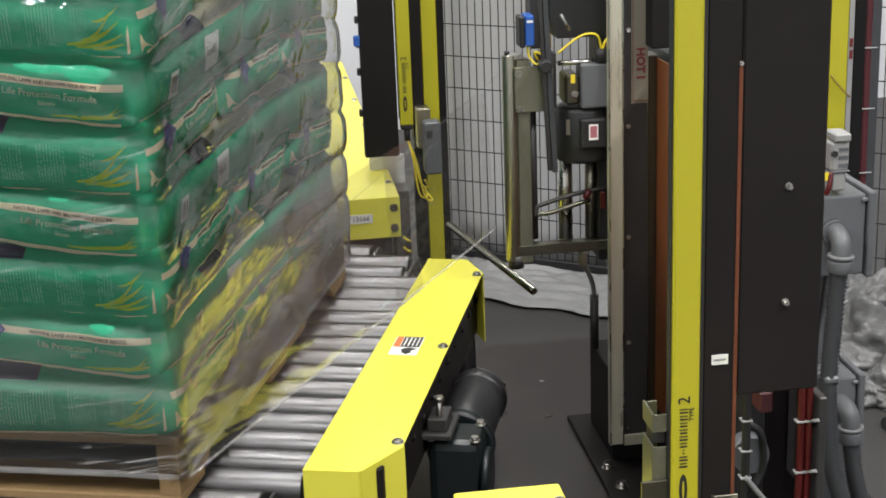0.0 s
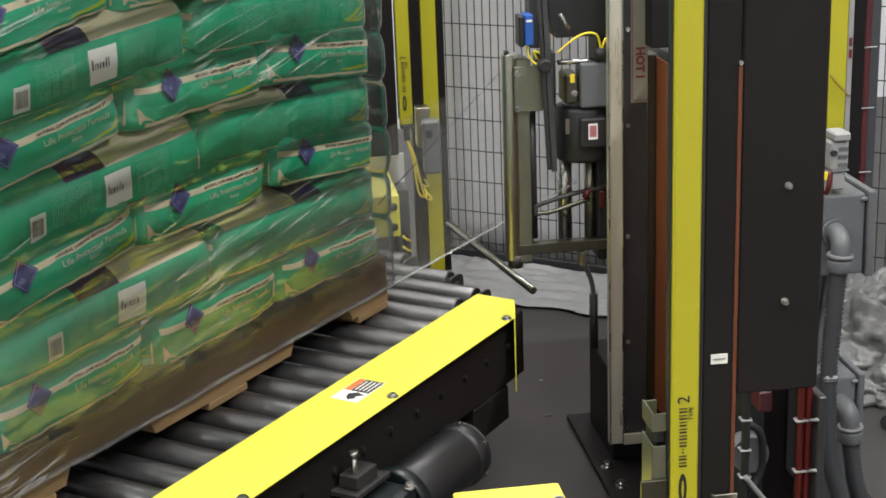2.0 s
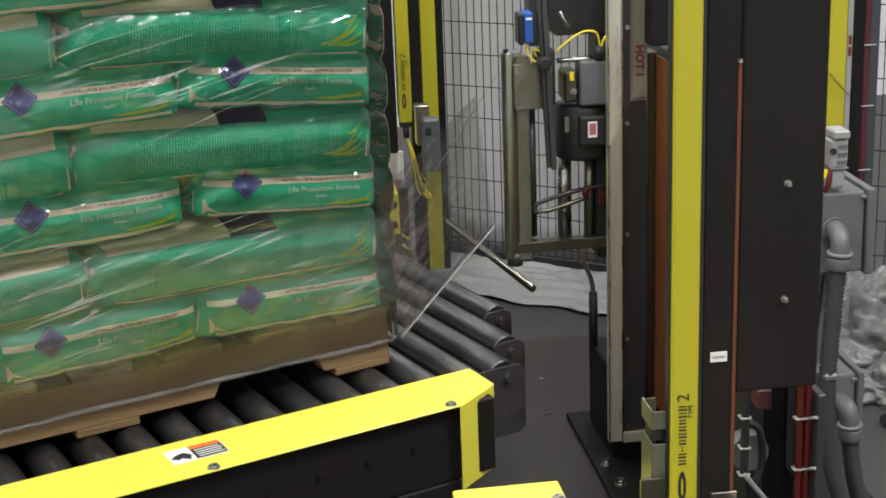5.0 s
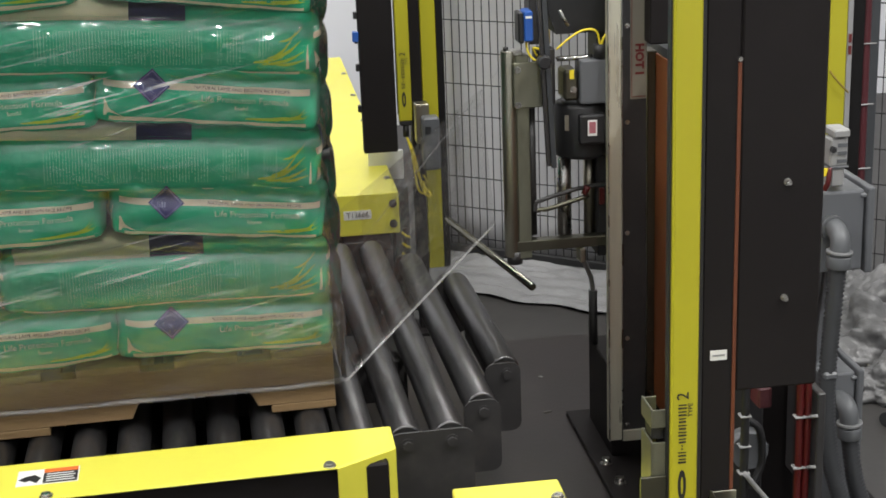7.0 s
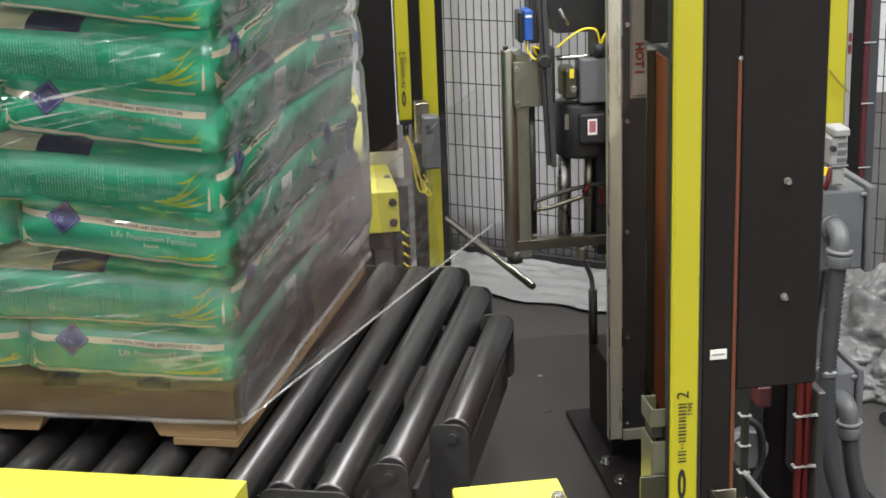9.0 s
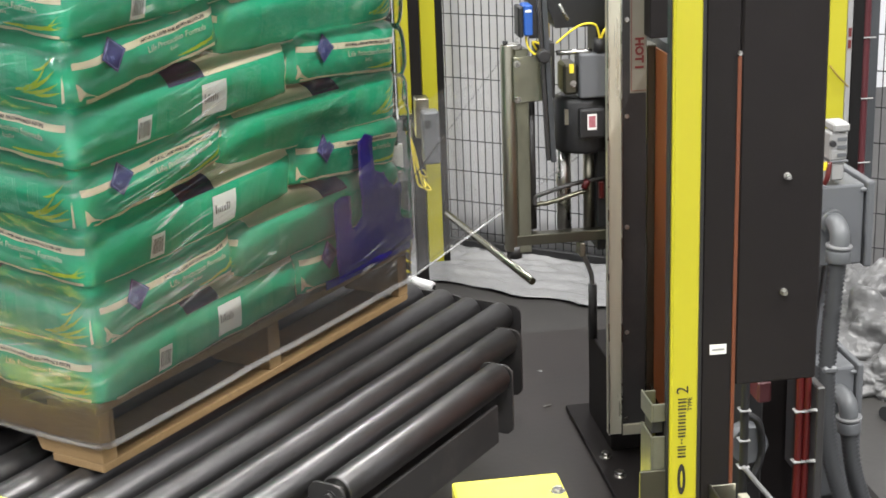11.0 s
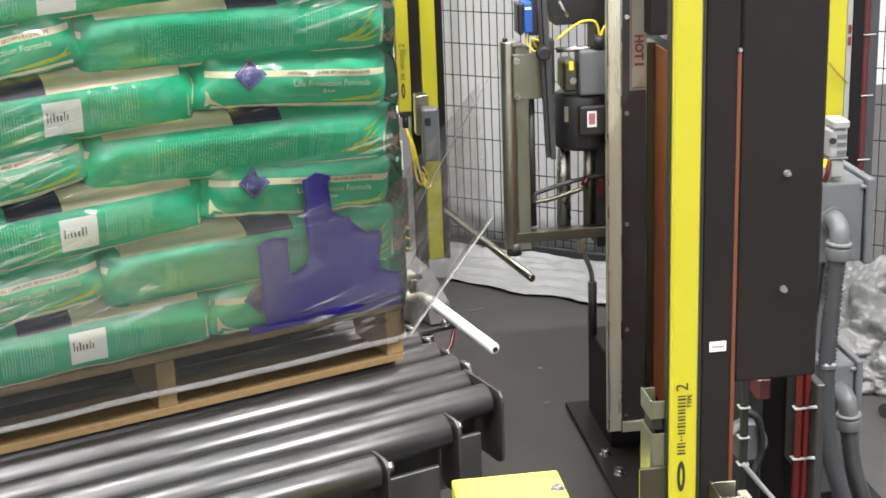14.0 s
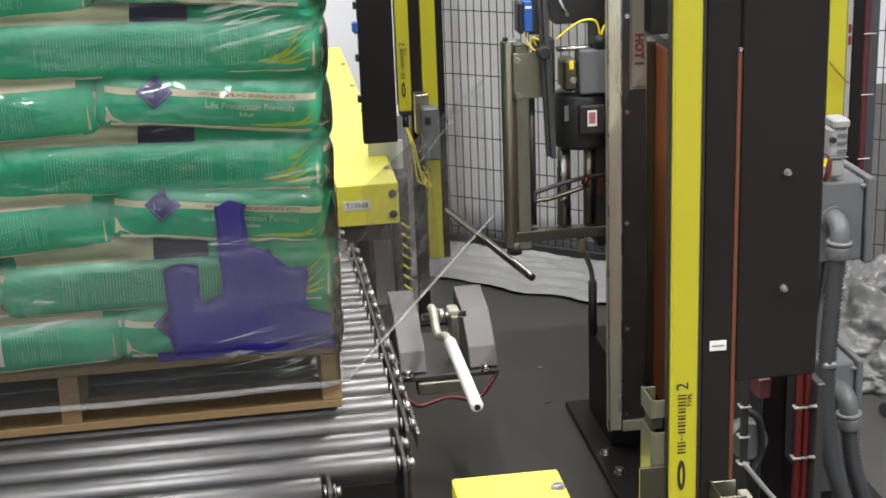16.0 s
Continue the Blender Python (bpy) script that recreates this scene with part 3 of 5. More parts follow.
def build_carriage():
    car = empty("film_carriage", "film carriage with bright rollers, black motor and grey junction box", "film carriage")
    part("front_roller", rod((0.99, 0.1, 0.55), (0.99, 0.1, 1.03), 0.0175, 24, bev=0.002), ZINC, car)
    part("roller_channel", box(1.004, 1.034, 0.086, 0.12, 0.545, 1.02, 0.002), PALE_OLIVE, car)
    part("roller_tip", rod((0.985, 0.1, 1.03), (0.985, 0.1, 1.038), 0.006, 10), BLACK, car)
    part("roller_cap", box(0.985, 1.02, 0.085, 0.12, 1.02, 1.032, 0.002), STEEL, car)
    pl = part("head_plate", box(0.997, 1.085, 0.075, 0.083, 0.902, 1.005, 0.002), PALE_OLIVE, car)
    for x, z in ((1.006, 0.99), (1.006, 0.91)):
        part("plate_bolt", bolt(x, 0.075, z, 0.006, "-y", 0.005), STEEL, pl)
    part("head_shadow_plate", box(1.05, 1.095, 0.09, 0.13, 0.905, 1.03, 0.002), DARK_STEEL, car)
    part("inner_roller", rod((1.045, 0.13, 0.59), (1.045, 0.13, 0.905), 0.010, 16), DARK_STEEL, car)
    part("pre_stretch_roller", rod((1.127, 0.16, 0.575), (1.127, 0.16, 0.80), 0.017, 24), STEEL, car)
    part("pre_stretch_roller", rod((1.185, 0.15, 0.575), (1.185, 0.15, 0.80), 0.014, 24), ZINC, car)
    part("back_channel", box(1.195, 1.23, 0.11, 0.2, 0.53, 1.2, 0.002), BLACK, car)
    part("lower_arm", box(0.99, 1.225, 0.085, 0.115, 0.562, 0.587, 0.002), OLIVE_STEEL, car)
    part("arm_foot", rod((0.995, 0.1, 0.532), (0.995, 0.1, 0.562), 0.018, 18), DARK_STEEL, car)
    part("arm_knob", box(1.145, 1.16, 0.08, 0.12, 0.525, 0.56, 0.003), ZINC, car)
    for x0, x1, z0, paint in ((1.0795, 1.088, 0.77, DARK_STEEL), (1.090, 1.102, 0.765, shader_slate)):
        bar = box(x0, x1, 0.052, 0.064, z0, 1.25, 0.001)
        for v in bar.verts:
            v.co.x -= 0.014 + 0.045 * (v.co.z - z0)
        part("guide_bar", bar, paint, car)
    part("clamp_knob", rod((1.058, 0.02, 1.012), (1.058, 0.05, 1.012), 0.016, 8, bev=0.004), BLACK, car)
    part("sensor_bracket", box(1.056, 1.080, 0.066, 0.075, 1.045, 1.078, 0.002), BRASS, car)
    sen = part("photo_sensor", box(1.019, 1.039, 0.05, 0.10, 1.055, 1.123, 0.003), SENSOR_BLUE, car, "blue photoelectric sensor")
    part("sensor_side", box(1.006, 1.0185, 0.05, 0.10, 1.052, 1.12, 0.003), BLACK, sen)
    part("sensor_print", box(1.022, 1.036, 0.0485, 0.0498, 1.107, 1.112, 0), PAPER, sen)
    part("sensor_cable", tube([(1.028, 0.08, 1.055), (1.03, 0.07, 1.03), (1.045, 0.06, 1.012), (1.06, 0.06, 1.03), (1.04, 0.06, 1.04), (1.05, 0.07, 1.02)], 0.0026, 8), CABLE_YELLOW, car)
    part("motor_cable", tube([(1.09, 0.05, 1.035), (1.12, 0.045, 1.06), (1.15, 0.045, 1.075), (1.18, 0.05, 1.07), (1.19, 0.055, 1.035)], 0.0025, 8), CABLE_YELLOW, car)
    part("motor_cable", tube([(1.192, 0.055, 1.035), (1.20, 0.05, 1.06), (1.225, 0.06, 1.068)], 0.003, 8), CABLE_YELLOW, car)
    part("cable_gland", rod((1.19, 0.06, 1.01), (1.19, 0.06, 1.04), 0.014, 12), BLACK, car)
    jb = part("junction_box", box(1.143, 1.215, 0.05, 0.11, 0.907, 1.008, 0.005, seg=2), GREY_PAINT, car, "grey cast junction box")
    part("box_lid_seam", box(1.1425, 1.2155, 0.068, 0.071, 0.9065, 1.0085, 0), DARK_STEEL, jb)
    part("gear_head", box(1.108, 1.142, 0.06, 0.13, 0.915, 0.985, 0.006), OLIVE_STEEL, car)
    part("gear_tag", box(1.121, 1.131, 0.0585, 0.0598, 0.965, 0.985, 0), CABLE_YELLOW, car)
    part("gear_bolt", bolt(1.13, 0.06, 0.94, 0.006, "-y", 0.005), STEEL, car)
    mot = part("motor", rod((1.16, 0.12, 0.775), (1.16, 0.12, 0.905), 0.062, 28, bev=0.012), BLACK, car, "black electric motor with two stickers")
    part("terminal_cover", box(1.14, 1.2, 0.045, 0.075, 0.815, 0.885, 0.006, seg=2), BLACK, mot)
    part("motor_sticker", box(1.158, 1.179, 0.0432, 0.0448, 0.836, 0.872, 0), PAPER, mot)
    part("sticker_print", box(1.161, 1.176, 0.0424, 0.0431, 0.842, 0.868, 0), PINK, mot)
    part("motor_plate", box(1.112, 1.128, 0.072, 0.076, 0.845, 0.88, 0), ZINC, mot)
    part("film_roll_hood", prism([(1.10, 1.06), (1.23, 1.06), (1.23, 1.2), (1.085, 1.2), (1.083, 1.11)], -0.2, -0.10, m=Matrix.Rotation(radians(90), 4, "X")), MOTOR, car)
    part("hood_bracket", box(1.04, 1.082, 0.1, 0.16, 1.04, 1.22, 0.002), DARK_STEEL, car)
    part("hood_latch", tube([(1.10, 0.06, 1.12), (1.11, 0.055, 1.10), (1.12, 0.06, 1.085)], 0.004, 8), STEEL, car)
    part("cross_shaft", rod((1.095, 0.07, 1.01), (1.20, 0.07, 1.01), 0.006, 10), STEEL, car)
    part("lever_rod", tube([(1.043, 0.09, 0.655), (1.045, 0.09, 0.675), (1.06, 0.09, 0.682), (1.13, 0.09, 0.70), (1.21, 0.10, 0.708)], 0.0055, 8), DARK_STEEL, car)
    part("lever_rod", tube([(1.045, 0.092, 0.655), (1.06, 0.092, 0.66), (1.075, 0.09, 0.66), (1.17, 0.09, 0.685)], 0.0055, 8), OLIVE_STEEL, car)
    part("red_tape", rod((1.158, 0.09, 0.688), (1.168, 0.09, 0.708), 0.008, 10), RED, car)
    part("red_stop", box(1.195, 1.207, 0.09, 0.1, 0.66, 0.70, 0.002), RED, car)
    part("dancer_rod", rod((0.90, 0.55, 0.516), (1.046, 0.15, 0.451), 0.0095, 16, bev=0.002), BRIGHT_ROD, car, "polished steel rod")
    part("film_hook", tube([(1.19, 0.28, 0.486), (1.206, 0.28, 0.449), (1.219, 0.28, 0.412), (1.222, 0.28, 0.376)], 0.006, 8), STEEL, car)
    part("hook_stand", rod((1.222, 0.28, 0.245), (1.222, 0.28, 0.386), 0.011, 14), DARK_STEEL, car)
    return car


build_mast()
build_carriage()


# ---- electrical boxes beside the tower ----
def build_electrics():
    top = empty("junction_box", "grey junction box with ribbed conduit on a steel stand", "junction box")
    b = part("box_body", box(1.452, 1.538, -0.6, -0.44, 0.695, 0.853, 0.005, seg=2), GREY_PAINT, top)
    part("box_lid", box(1.5405, 1.556, -0.606, -0.434, 0.690, 0.858, 0.004, seg=2), GREY_PAINT, top)
    part("elbow", tube([(1.4750, -0.60, 0.785), (1.4750, -0.625, 0.785), (1.4740, -0.645, 0.77), (1.4710, -0.648, 0.735)], 0.0185, 18), CONDUIT_LIGHT, top)
    part("elbow_ring", rod((1.4715, -0.648, 0.745), (1.4710, -0.648, 0.72), 0.0235, 20, bev=0.003), CONDUIT_LIGHT, top)
    part("elbow_lip", rod((1.4722, -0.648, 0.754), (1.4718, -0.648, 0.7475), 0.0250, 20, bev=0.002), PALE_FITTING, top)
    part("lid_hinge", box(1.528, 1.5405, -0.604, -0.59, 0.838, 0.846, 0.002), GREY_PAINT, top)
    part("elbow_ring", rod((1.4750, -0.60, 0.785), (1.4750, -0.612, 0.785), 0.024, 18), CONDUIT_LIGHT, top)
    part("conduit", tube([(1.4700, -0.648, 0.72), (1.4630, -0.65, 0.62), (1.4560, -0.655, 0.48), (1.4660, -0.66, 0.34), (1.5080, -0.665, 0.2), (1.5530, -0.66, 0.07), (1.5780, -0.6, 0.03)], 0.0155, 16, ribs=0.0021), CONDUIT, top)
    part("conduit_clip", box(1.443, 1.472, -0.672, -0.64, 0.505, 0.520, 0.004), CONDUIT_LIGHT, top)
    strut = box(1.508, 1.524, -0.505, -0.49, 0.30, 0.695, 0.002)
    for v in strut.verts:
        v.co.x += 0.10 * (v.co.z - 0.695)
    part("strut", strut, GREY_PAINT, top)
    part("stand", box(1.465, 1.48, -0.5, -0.47, 0.0, 0.695, 0.002), DARK_STEEL, top)
    low = empty("junction_box", "low grey junction box with ribbed conduit", "junction box", pose(0.012, 0, 0))
    part("box_body", box(1.462, 1.533, -0.58, -0.40, 0.20, 0.478, 0.005, seg=2), GREY_PAINT, low)
    part("box_lid", box(1.5355, 1.549, -0.586, -0.394, 0.195, 0.483, 0.004, seg=2), GREY_PAINT, low)
    part("box_leg", box(1.48, 1.52, -0.53, -0.47, 0.0, 0.2, 0.002), DARK_STEEL, low)
    part("elbow", tube([(1.5000, -0.58, 0.425), (1.5020, -0.605, 0.425), (1.5040, -0.622, 0.412), (1.5060, -0.624, 0.375)], 0.0185, 18), CONDUIT_LIGHT, low)
    part("elbow_ring", rod((1.5060, -0.624, 0.385), (1.5070, -0.624, 0.36), 0.0235, 20, bev=0.003), CONDUIT_LIGHT, low)
    part("elbow_lip", rod((1.5056, -0.624, 0.394), (1.506, -0.624, 0.3875), 0.0250, 20, bev=0.002), PALE_FITTING, low)
    part("lid_hinge", box(1.523, 1.5355, -0.584, -0.57, 0.462, 0.47, 0.002), GREY_PAINT, low)
    part("conduit", tube([(1.5070, -0.624, 0.36), (1.5180, -0.63, 0.28), (1.5430, -0.632, 0.2), (1.5880, -0.62, 0.1), (1.6380, -0.58, 0.03)], 0.0155, 16, ribs=0.0021), CONDUIT, low)
    dev = empty("switch_unit", "light grey safety switch with red cable on a yellow post", "switch", pose(-0.012, 0, 0))
    part("switch_body", box(1.478, 1.512, -0.6, -0.56, 0.90, 0.955, 0.004), LIGHT_GREY, dev)
    part("switch_head", box(1.482, 1.514, -0.605, -0.555, 0.956, 0.972, 0.003), LIGHT_GREY, dev)
    part("switch_foot", box(1.480, 1.508, -0.6, -0.56, 0.862, 0.898, 0.004), LIGHT_GREY, dev)
    for k in range(3):
        part("switch_slot", box(1.492, 1.510, -0.6015, -0.5995, 0.908 + k * 0.015, 0.915 + k * 0.015, 0), GREY_PAINT, dev)
    part("switch_lip", box(1.479, 1.514, -0.603, -0.557, 0.898, 0.902, 0.001), GREY_PAINT, dev)
    part("switch_eye", rod((1.482, -0.607, 0.935), (1.482, -0.60, 0.935), 0.006, 12), BLACK, dev)
    part("switch_cable", tube([(1.478, -0.6, 0.90), (1.474, -0.605, 0.875), (1.47, -0.6, 0.858)], 0.005, 8), RED, dev)
    part("switch_tag", box(1.463, 1.473, -0.603, -0.60, 0.885, 0.90, 0), CABLE_YELLOW, dev)
    post = empty("yellow_guard_post", "yellow guard post with white edge and dark red tube", "safety post")
    part("post", box(1.617, 1.656, -0.2, -0.16, 0.8, 2.2, 0.002), CURTAIN_YELLOW, post)
    part("lower_post", box(1.612, 1.640, -0.2, -0.16, 0.0, 0.799, 0.002), DARK_STEEL, post)
    part("white_edge", box(1.6565, 1.668, -0.2, -0.17, 0.8, 2.2, 0.001), LIGHT_GREY, post)
    for z in (1.04, 1.065):
        part("red_mark", box(1.659, 1.6655, -0.2015, -0.2, z - 0.008, z + 0.010, 0), SIGN_RED, post)
    part("loose_tie", tube([(1.619, -0.205, 1.0), (1.635, -0.21, 0.978), (1.66, -0.21, 0.952)], 0.0018, 6), BRASS, post)
    part("black_edge", box(1.6685, 1.694, -0.2, -0.16, 0.70, 2.2, 0.002), MATT_BLACK, post)
    part("red_tube", tube([(1.700, -0.185, 2.2), (1.702, -0.185, 1.2), (1.703, -0.185, 0.9), (1.704, -0.185, 0.70)], 0.0105, 12), DARK_RED, post)
    for z in (1.05, 0.92, 0.78):
        part("tube_tie", box(1.693, 1.722, -0.199, -0.195, z, z + 0.003, 0.001), LIGHT_GREY, post)
    part("grey_edge", box(1.714, 1.736, -0.18, -0.14, 0.70, 2.2, 0.002), shader_slate, post)


build_electrics()


# ---- wire fence and the white sheeting behind it ----
FA, FB = Vector((1.045, 1.80, 0)), Vector((3.2, 0.185, 0))
FENCE_LEN = (FB - FA).length
FENCE_TURN = math.degrees(math.atan2(FB.y - FA.y, FB.x - FA.x))


def build_fence():
    fence = empty("mesh_fence", "black welded wire safety fence", "fence", pose(FA.x, FA.y, 0, 0, 0, FENCE_TURN))
    posts = (0.0, 1.28, 2.66)
    for s in posts:
        part("fence_post", box(s - 0.02, s + 0.02, -0.02, 0.02, 0.0, 2.2, 0.002), BLACK, fence)
        part("post_foot", box(s - 0.06, s + 0.06, -0.06, 0.06, 0.0, 0.01, 0.001), BLACK, fence)
    for a, b in zip(posts, posts[1:]):
        bm = bmesh.new()
        s = a + 0.035
        while s < b - 0.03:
            box(s - 0.0013, s + 0.0013, -0.0013, 0.0013, 0.07, 2.15, 0, bm)
            s += 0.0285
        z = 0.10
        while z < 2.15:
            box(a + 0.02, b - 0.02, -0.004, -0.0014, z - 0.0016, z + 0.0016, 0, bm)
            z += 0.107
        tagged(part("wire_mesh", bm, BLACK, fence), kind="stuff")
        part("bottom_rail", box(a + 0.02, b - 0.02, -0.012, 0.012, 0.045, 0.07, 0.002), BLACK, fence)
    part("red_tube", tube([(1.30, -0.03, 0.085), (1.8, -0.035, 0.08), (2.6, -0.03, 0.085)], 0.014, 10), DARK_RED, fence)


def build_sheeting():
    """White plastic sheets that hang behind the fence and lie on the floor before it."""
    m = pose(FA.x, FA.y, 0, 0, 0, FENCE_TURN)

    def hanging(a, b):
        s, k = -0.05 + 1.40 * a, 1 - b
        wob = noise.noise(Vector((s * 9, k * 2, 1.0))) * 0.02 + noise.noise(Vector((s * 22, k * 3, 4.0))) * 0.006
        return Vector((s, 0.09 + wob, 0.012 + 2.19 * (1 - k)))

    def lying(a, b):
        s, k = -0.05 + 2.7 * a, 1 - b
        spill = 0.30 + 0.07 * noise.noise(Vector((s * 2.3, 0, 7.0))) + 0.03 * noise.noise(Vector((s * 8, 0, 3.0)))
        lump = 0.03 * max(0, 1 - k * 1.1) + 0.045 * abs(noise.noise(Vector((s * 4, k * 5, 2.0)))) * (1 - k * 0.75) + 0.022 * abs(noise.noise(Vector((s * 17, k * 9, 5.0)))) * (1 - k * 0.6)
        return Vector((s + 0.02 * noise.noise(Vector((s * 5, k * 5, 9.0))), 0.05 - (0.05 + spill) * k, 0.008 + lump))

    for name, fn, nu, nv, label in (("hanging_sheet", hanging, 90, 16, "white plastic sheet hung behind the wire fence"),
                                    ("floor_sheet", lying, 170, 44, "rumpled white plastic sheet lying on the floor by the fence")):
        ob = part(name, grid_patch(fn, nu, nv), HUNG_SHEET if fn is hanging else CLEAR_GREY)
        ob.matrix_basis = m
        sol = ob.modifiers.new("thickness", "SOLIDIFY")
        sol.thickness = 0.002
        tagged(ob, label, "plastic sheet")
    for x, y, turn, wide, deep, tall, seed in ((2.12, 0.62, -30, 0.18, 0.14, 0.12, 0.0), (2.17, 0.86, 20, 0.16, 0.09, 0.12, 3.7), (2.06, 0.36, 10, 0.12, 0.08, 0.07, 8.1)):
        heap = bmesh.new()
        bmesh.ops.create_icosphere(heap, subdivisions=5, radius=1.0)
        for v in heap.verts:
            n = v.co.copy()
            w = n + Vector((seed, seed * 0.7, 0))
            k = 1 + 0.4 * noise.noise(w * 2.1) + 0.26 * abs(noise.noise(w * 4.6)) + 0.10 * abs(noise.noise(w * 11))
            v.co = Vector((n.x * wide * k, n.y * deep * k, max(0.0, n.z + 0.25) * tall * k))
        ob = part("waste_film", heap, WASTE_FILM, smooth=True)
        ob.matrix_basis = pose(x, y, 0.0, 0, 0, turn)
        tagged(ob, "crumpled heap of white waste film on the floor", "plastic film", "heaps of waste film")
    hose = part("floor_hose", tube([(1.95, 0.15, 0.02), (2.05, 0.22, 0.02), (2.2, 0.25, 0.02), (2.5, 0.2, 0.02)], 0.02, 12), CONDUIT)
    tagged(hose, "dark grey hose lying on the floor", "hose")


def build_scraps():
    for x, y, sx, sy, turn, material, label in ((1.13, 0.42, 0.014, 0.006, 20, DARK_TEXT, "small dark scrap on the floor plate"), (1.16, 0.66, 0.007, 0.003, -30, LIGHT_GREY, "small pale scrap on the floor plate"), (1.06, 1.19, 0.03, 0.012, 10, DARK_TEXT, "dark flat scrap on the floor")):
        bm = bmesh.new()
        bmesh.ops.create_icosphere(bm, subdivisions=2, radius=1.0)
        for v in bm.verts:
            k = 1 + 0.4 * noise.noise(v.co * 2 + Vector((x * 9, 0, 0)))
            v.co = Vector((v.co.x * sx * k, v.co.y * sy * k, max(v.co.z, -0.3) * 0.003 + 0.001))
        ob = part("scrap", bm, material)
        ob.matrix_basis = pose(x, y, 0.0062 if y < 0.96 else 0.0, 0, 0, turn)
        tagged(ob, label, "scrap", "scraps on the floor")


build_fence()
build_sheeting()
build_scraps()


# ---- turntable conveyor ----



def roller_span(x):
    a = abs(x)
    if a < 0.6:
        return -0.655, 0.64
    if a < 0.77:
        return -0.6, 0.615
    if a < 0.85:
        return -0.48, 0.475
    return -0.30, 0.285


def build_turntable():
    table = empty("turntable_conveyor", "rotating steel roller conveyor with stepped ends and a drive motor", "conveyor")
    zc = ROLLER_TOP - 0.032
    for k in range(-11, 11):
        x = (k + 0.5) * PITCH
        y0, y1 = roller_span(x)
        r = part("roller", rod((x, y0, zc), (x, y1, zc), 0.032, 28, bev=0.004), ROLLER, table)
        shaft = rod((x, y0 - 0.016, zc), (x, y1 + 0.012, zc), 0.009, 6)
        part("shaft", shaft, STEEL, r)
        part("bearing", rod((x, y0 - 0.012, zc), (x, y0 - 0.001, zc), 0.016, 16), STEEL, r)
        part("bearing", rod((x, y1 + 0.001, zc), (x, y1 + 0.009, zc), 0.015, 8), STEEL, r)
        nut = bolt(x, y1 + 0.021, zc, 0.0105, "y", 0.010)
        part("nut", nut, STEEL, r)
    # side plates that carry the shafts, stepping in towards the ends
    def plate(x0, x1, y, drop, tall=0.012, thick=0.006):
        o, r = [], 0.02
        zt, zb = zc + tall + 0.012, zc - drop
        for cx, cz, a0 in ((x1 - r, zt - r, 0), (x0 + r, zt - r, 90), (x0 + r, zb + r, 180), (x1 - r, zb + r, 270)):
            for a in (0, 30, 60, 90):
                o.append((cx + r * math.cos(radians(a0 + a)), cz + r * math.sin(radians(a0 + a))))
        return prism(o, -thick / 2, thick / 2, m=Matrix.Translation((0, y, 0)) @ Matrix.Rotation(radians(90), 4, "X"))
    part("side_plate", plate(-0.6, 0.6, 0.652, 0.15, 0.004), DARK_STEEL, table)
    part("side_plate", plate(-0.6, 0.6, -0.672, 0.15, 0.004), DARK_STEEL, table)
    for s in (1, -1):
        for xa, xb, yn, yp in ((0.602, 0.765, -0.616, 0.627), (0.768, 0.842, -0.496, 0.487), (0.846, 0.922, -0.316, 0.297)):
            x0, x1 = sorted((s * xa, s * xb))
            for y in (yn, yp):
                p = part("end_plate", plate(x0, x1, y, 0.13), DARK_STEEL, table)
                n = 2 if xb < 0.77 else 1
                for i in range(n):
                    bx = s * ((0.6375, 0.7225)[i] if n == 2 else (0.8075 if xb < 0.85 else 0.8925))
                    part("bolt_head", bolt(bx, y + (0.003 if y > 0 else -0.003), zc, 0.010, "y" if y > 0 else "-y", 0.007), DARK_STEEL, p)
        # cross members under the end rollers
        part("end_beam", box(*sorted((s * 0.905, s * 0.913)), -0.27, 0.25, zc - 0.13, zc - 0.045), DARK_STEEL, table)
        for x, yy in ((0.76, 0.60), (0.846, 0.46)):
            part("end_beam", box(*sorted((s * x, s * (x - 0.012))), -yy + 0.02, yy - 0.02, zc - 0.15, zc - 0.05), DARK_STEEL, table)
    # frame below the rollers and the bearing drum on the floor plate
    for y in (-0.45, 0.0, 0.45):
        part("cross_beam", box(-0.72, 0.72, y - 0.03, y + 0.03, zc - 0.16, zc - 0.06), DARK_STEEL, table)
    for x in (-0.5, -0.17, 0.17, 0.5):
        part("long_beam", box(x - 0.025, x + 0.025, -0.64, 0.635, zc - 0.2, zc - 0.1), DARK_STEEL, table)
    part("drum", rod((0, 0, 0.012), (0, 0, zc - 0.17), 0.52, 64), DARK_STEEL, table)
    # chain guard
    g0 = 0.485
    outl = [(-0.607, -0.668), (-0.605, -0.768), (-0.495, -0.824), (0.487, -0.824), (0.594, -0.768), (0.597, -0.672)]
    guard = part("chain_guard", prism(outl, g0 - 0.003, g0, bev=0.001), YELLOW, table, "bright yellow folded sheet metal guard")
    hang = 0.175
    def skirt(p, q, drop):
        bm = bmesh.new()
        p, q = Vector((*p, 0)), Vector((*q, 0))
        n = (q - p).cross(Vector((0, 0, 1))).normalized() * 0.003
        vs = [bm.verts.new(v) for v in (p + Vector((0, 0, g0 - 0.001)), q + Vector((0, 0, g0 - 0.001)), q + Vector((0, 0, g0 - drop)), p + Vector((0, 0, g0 - drop)))]
        ws = [bm.verts.new(v.co - n) for v in vs]
        bm.faces.new(vs)
        bm.faces.new(ws[::-1])
        for i in range(4):
            bm.faces.new((vs[i], ws[i], ws[(i + 1) % 4], vs[(i + 1) % 4]))
        bmesh.ops.recalc_face_normals(bm, faces=bm.faces)
        return bm
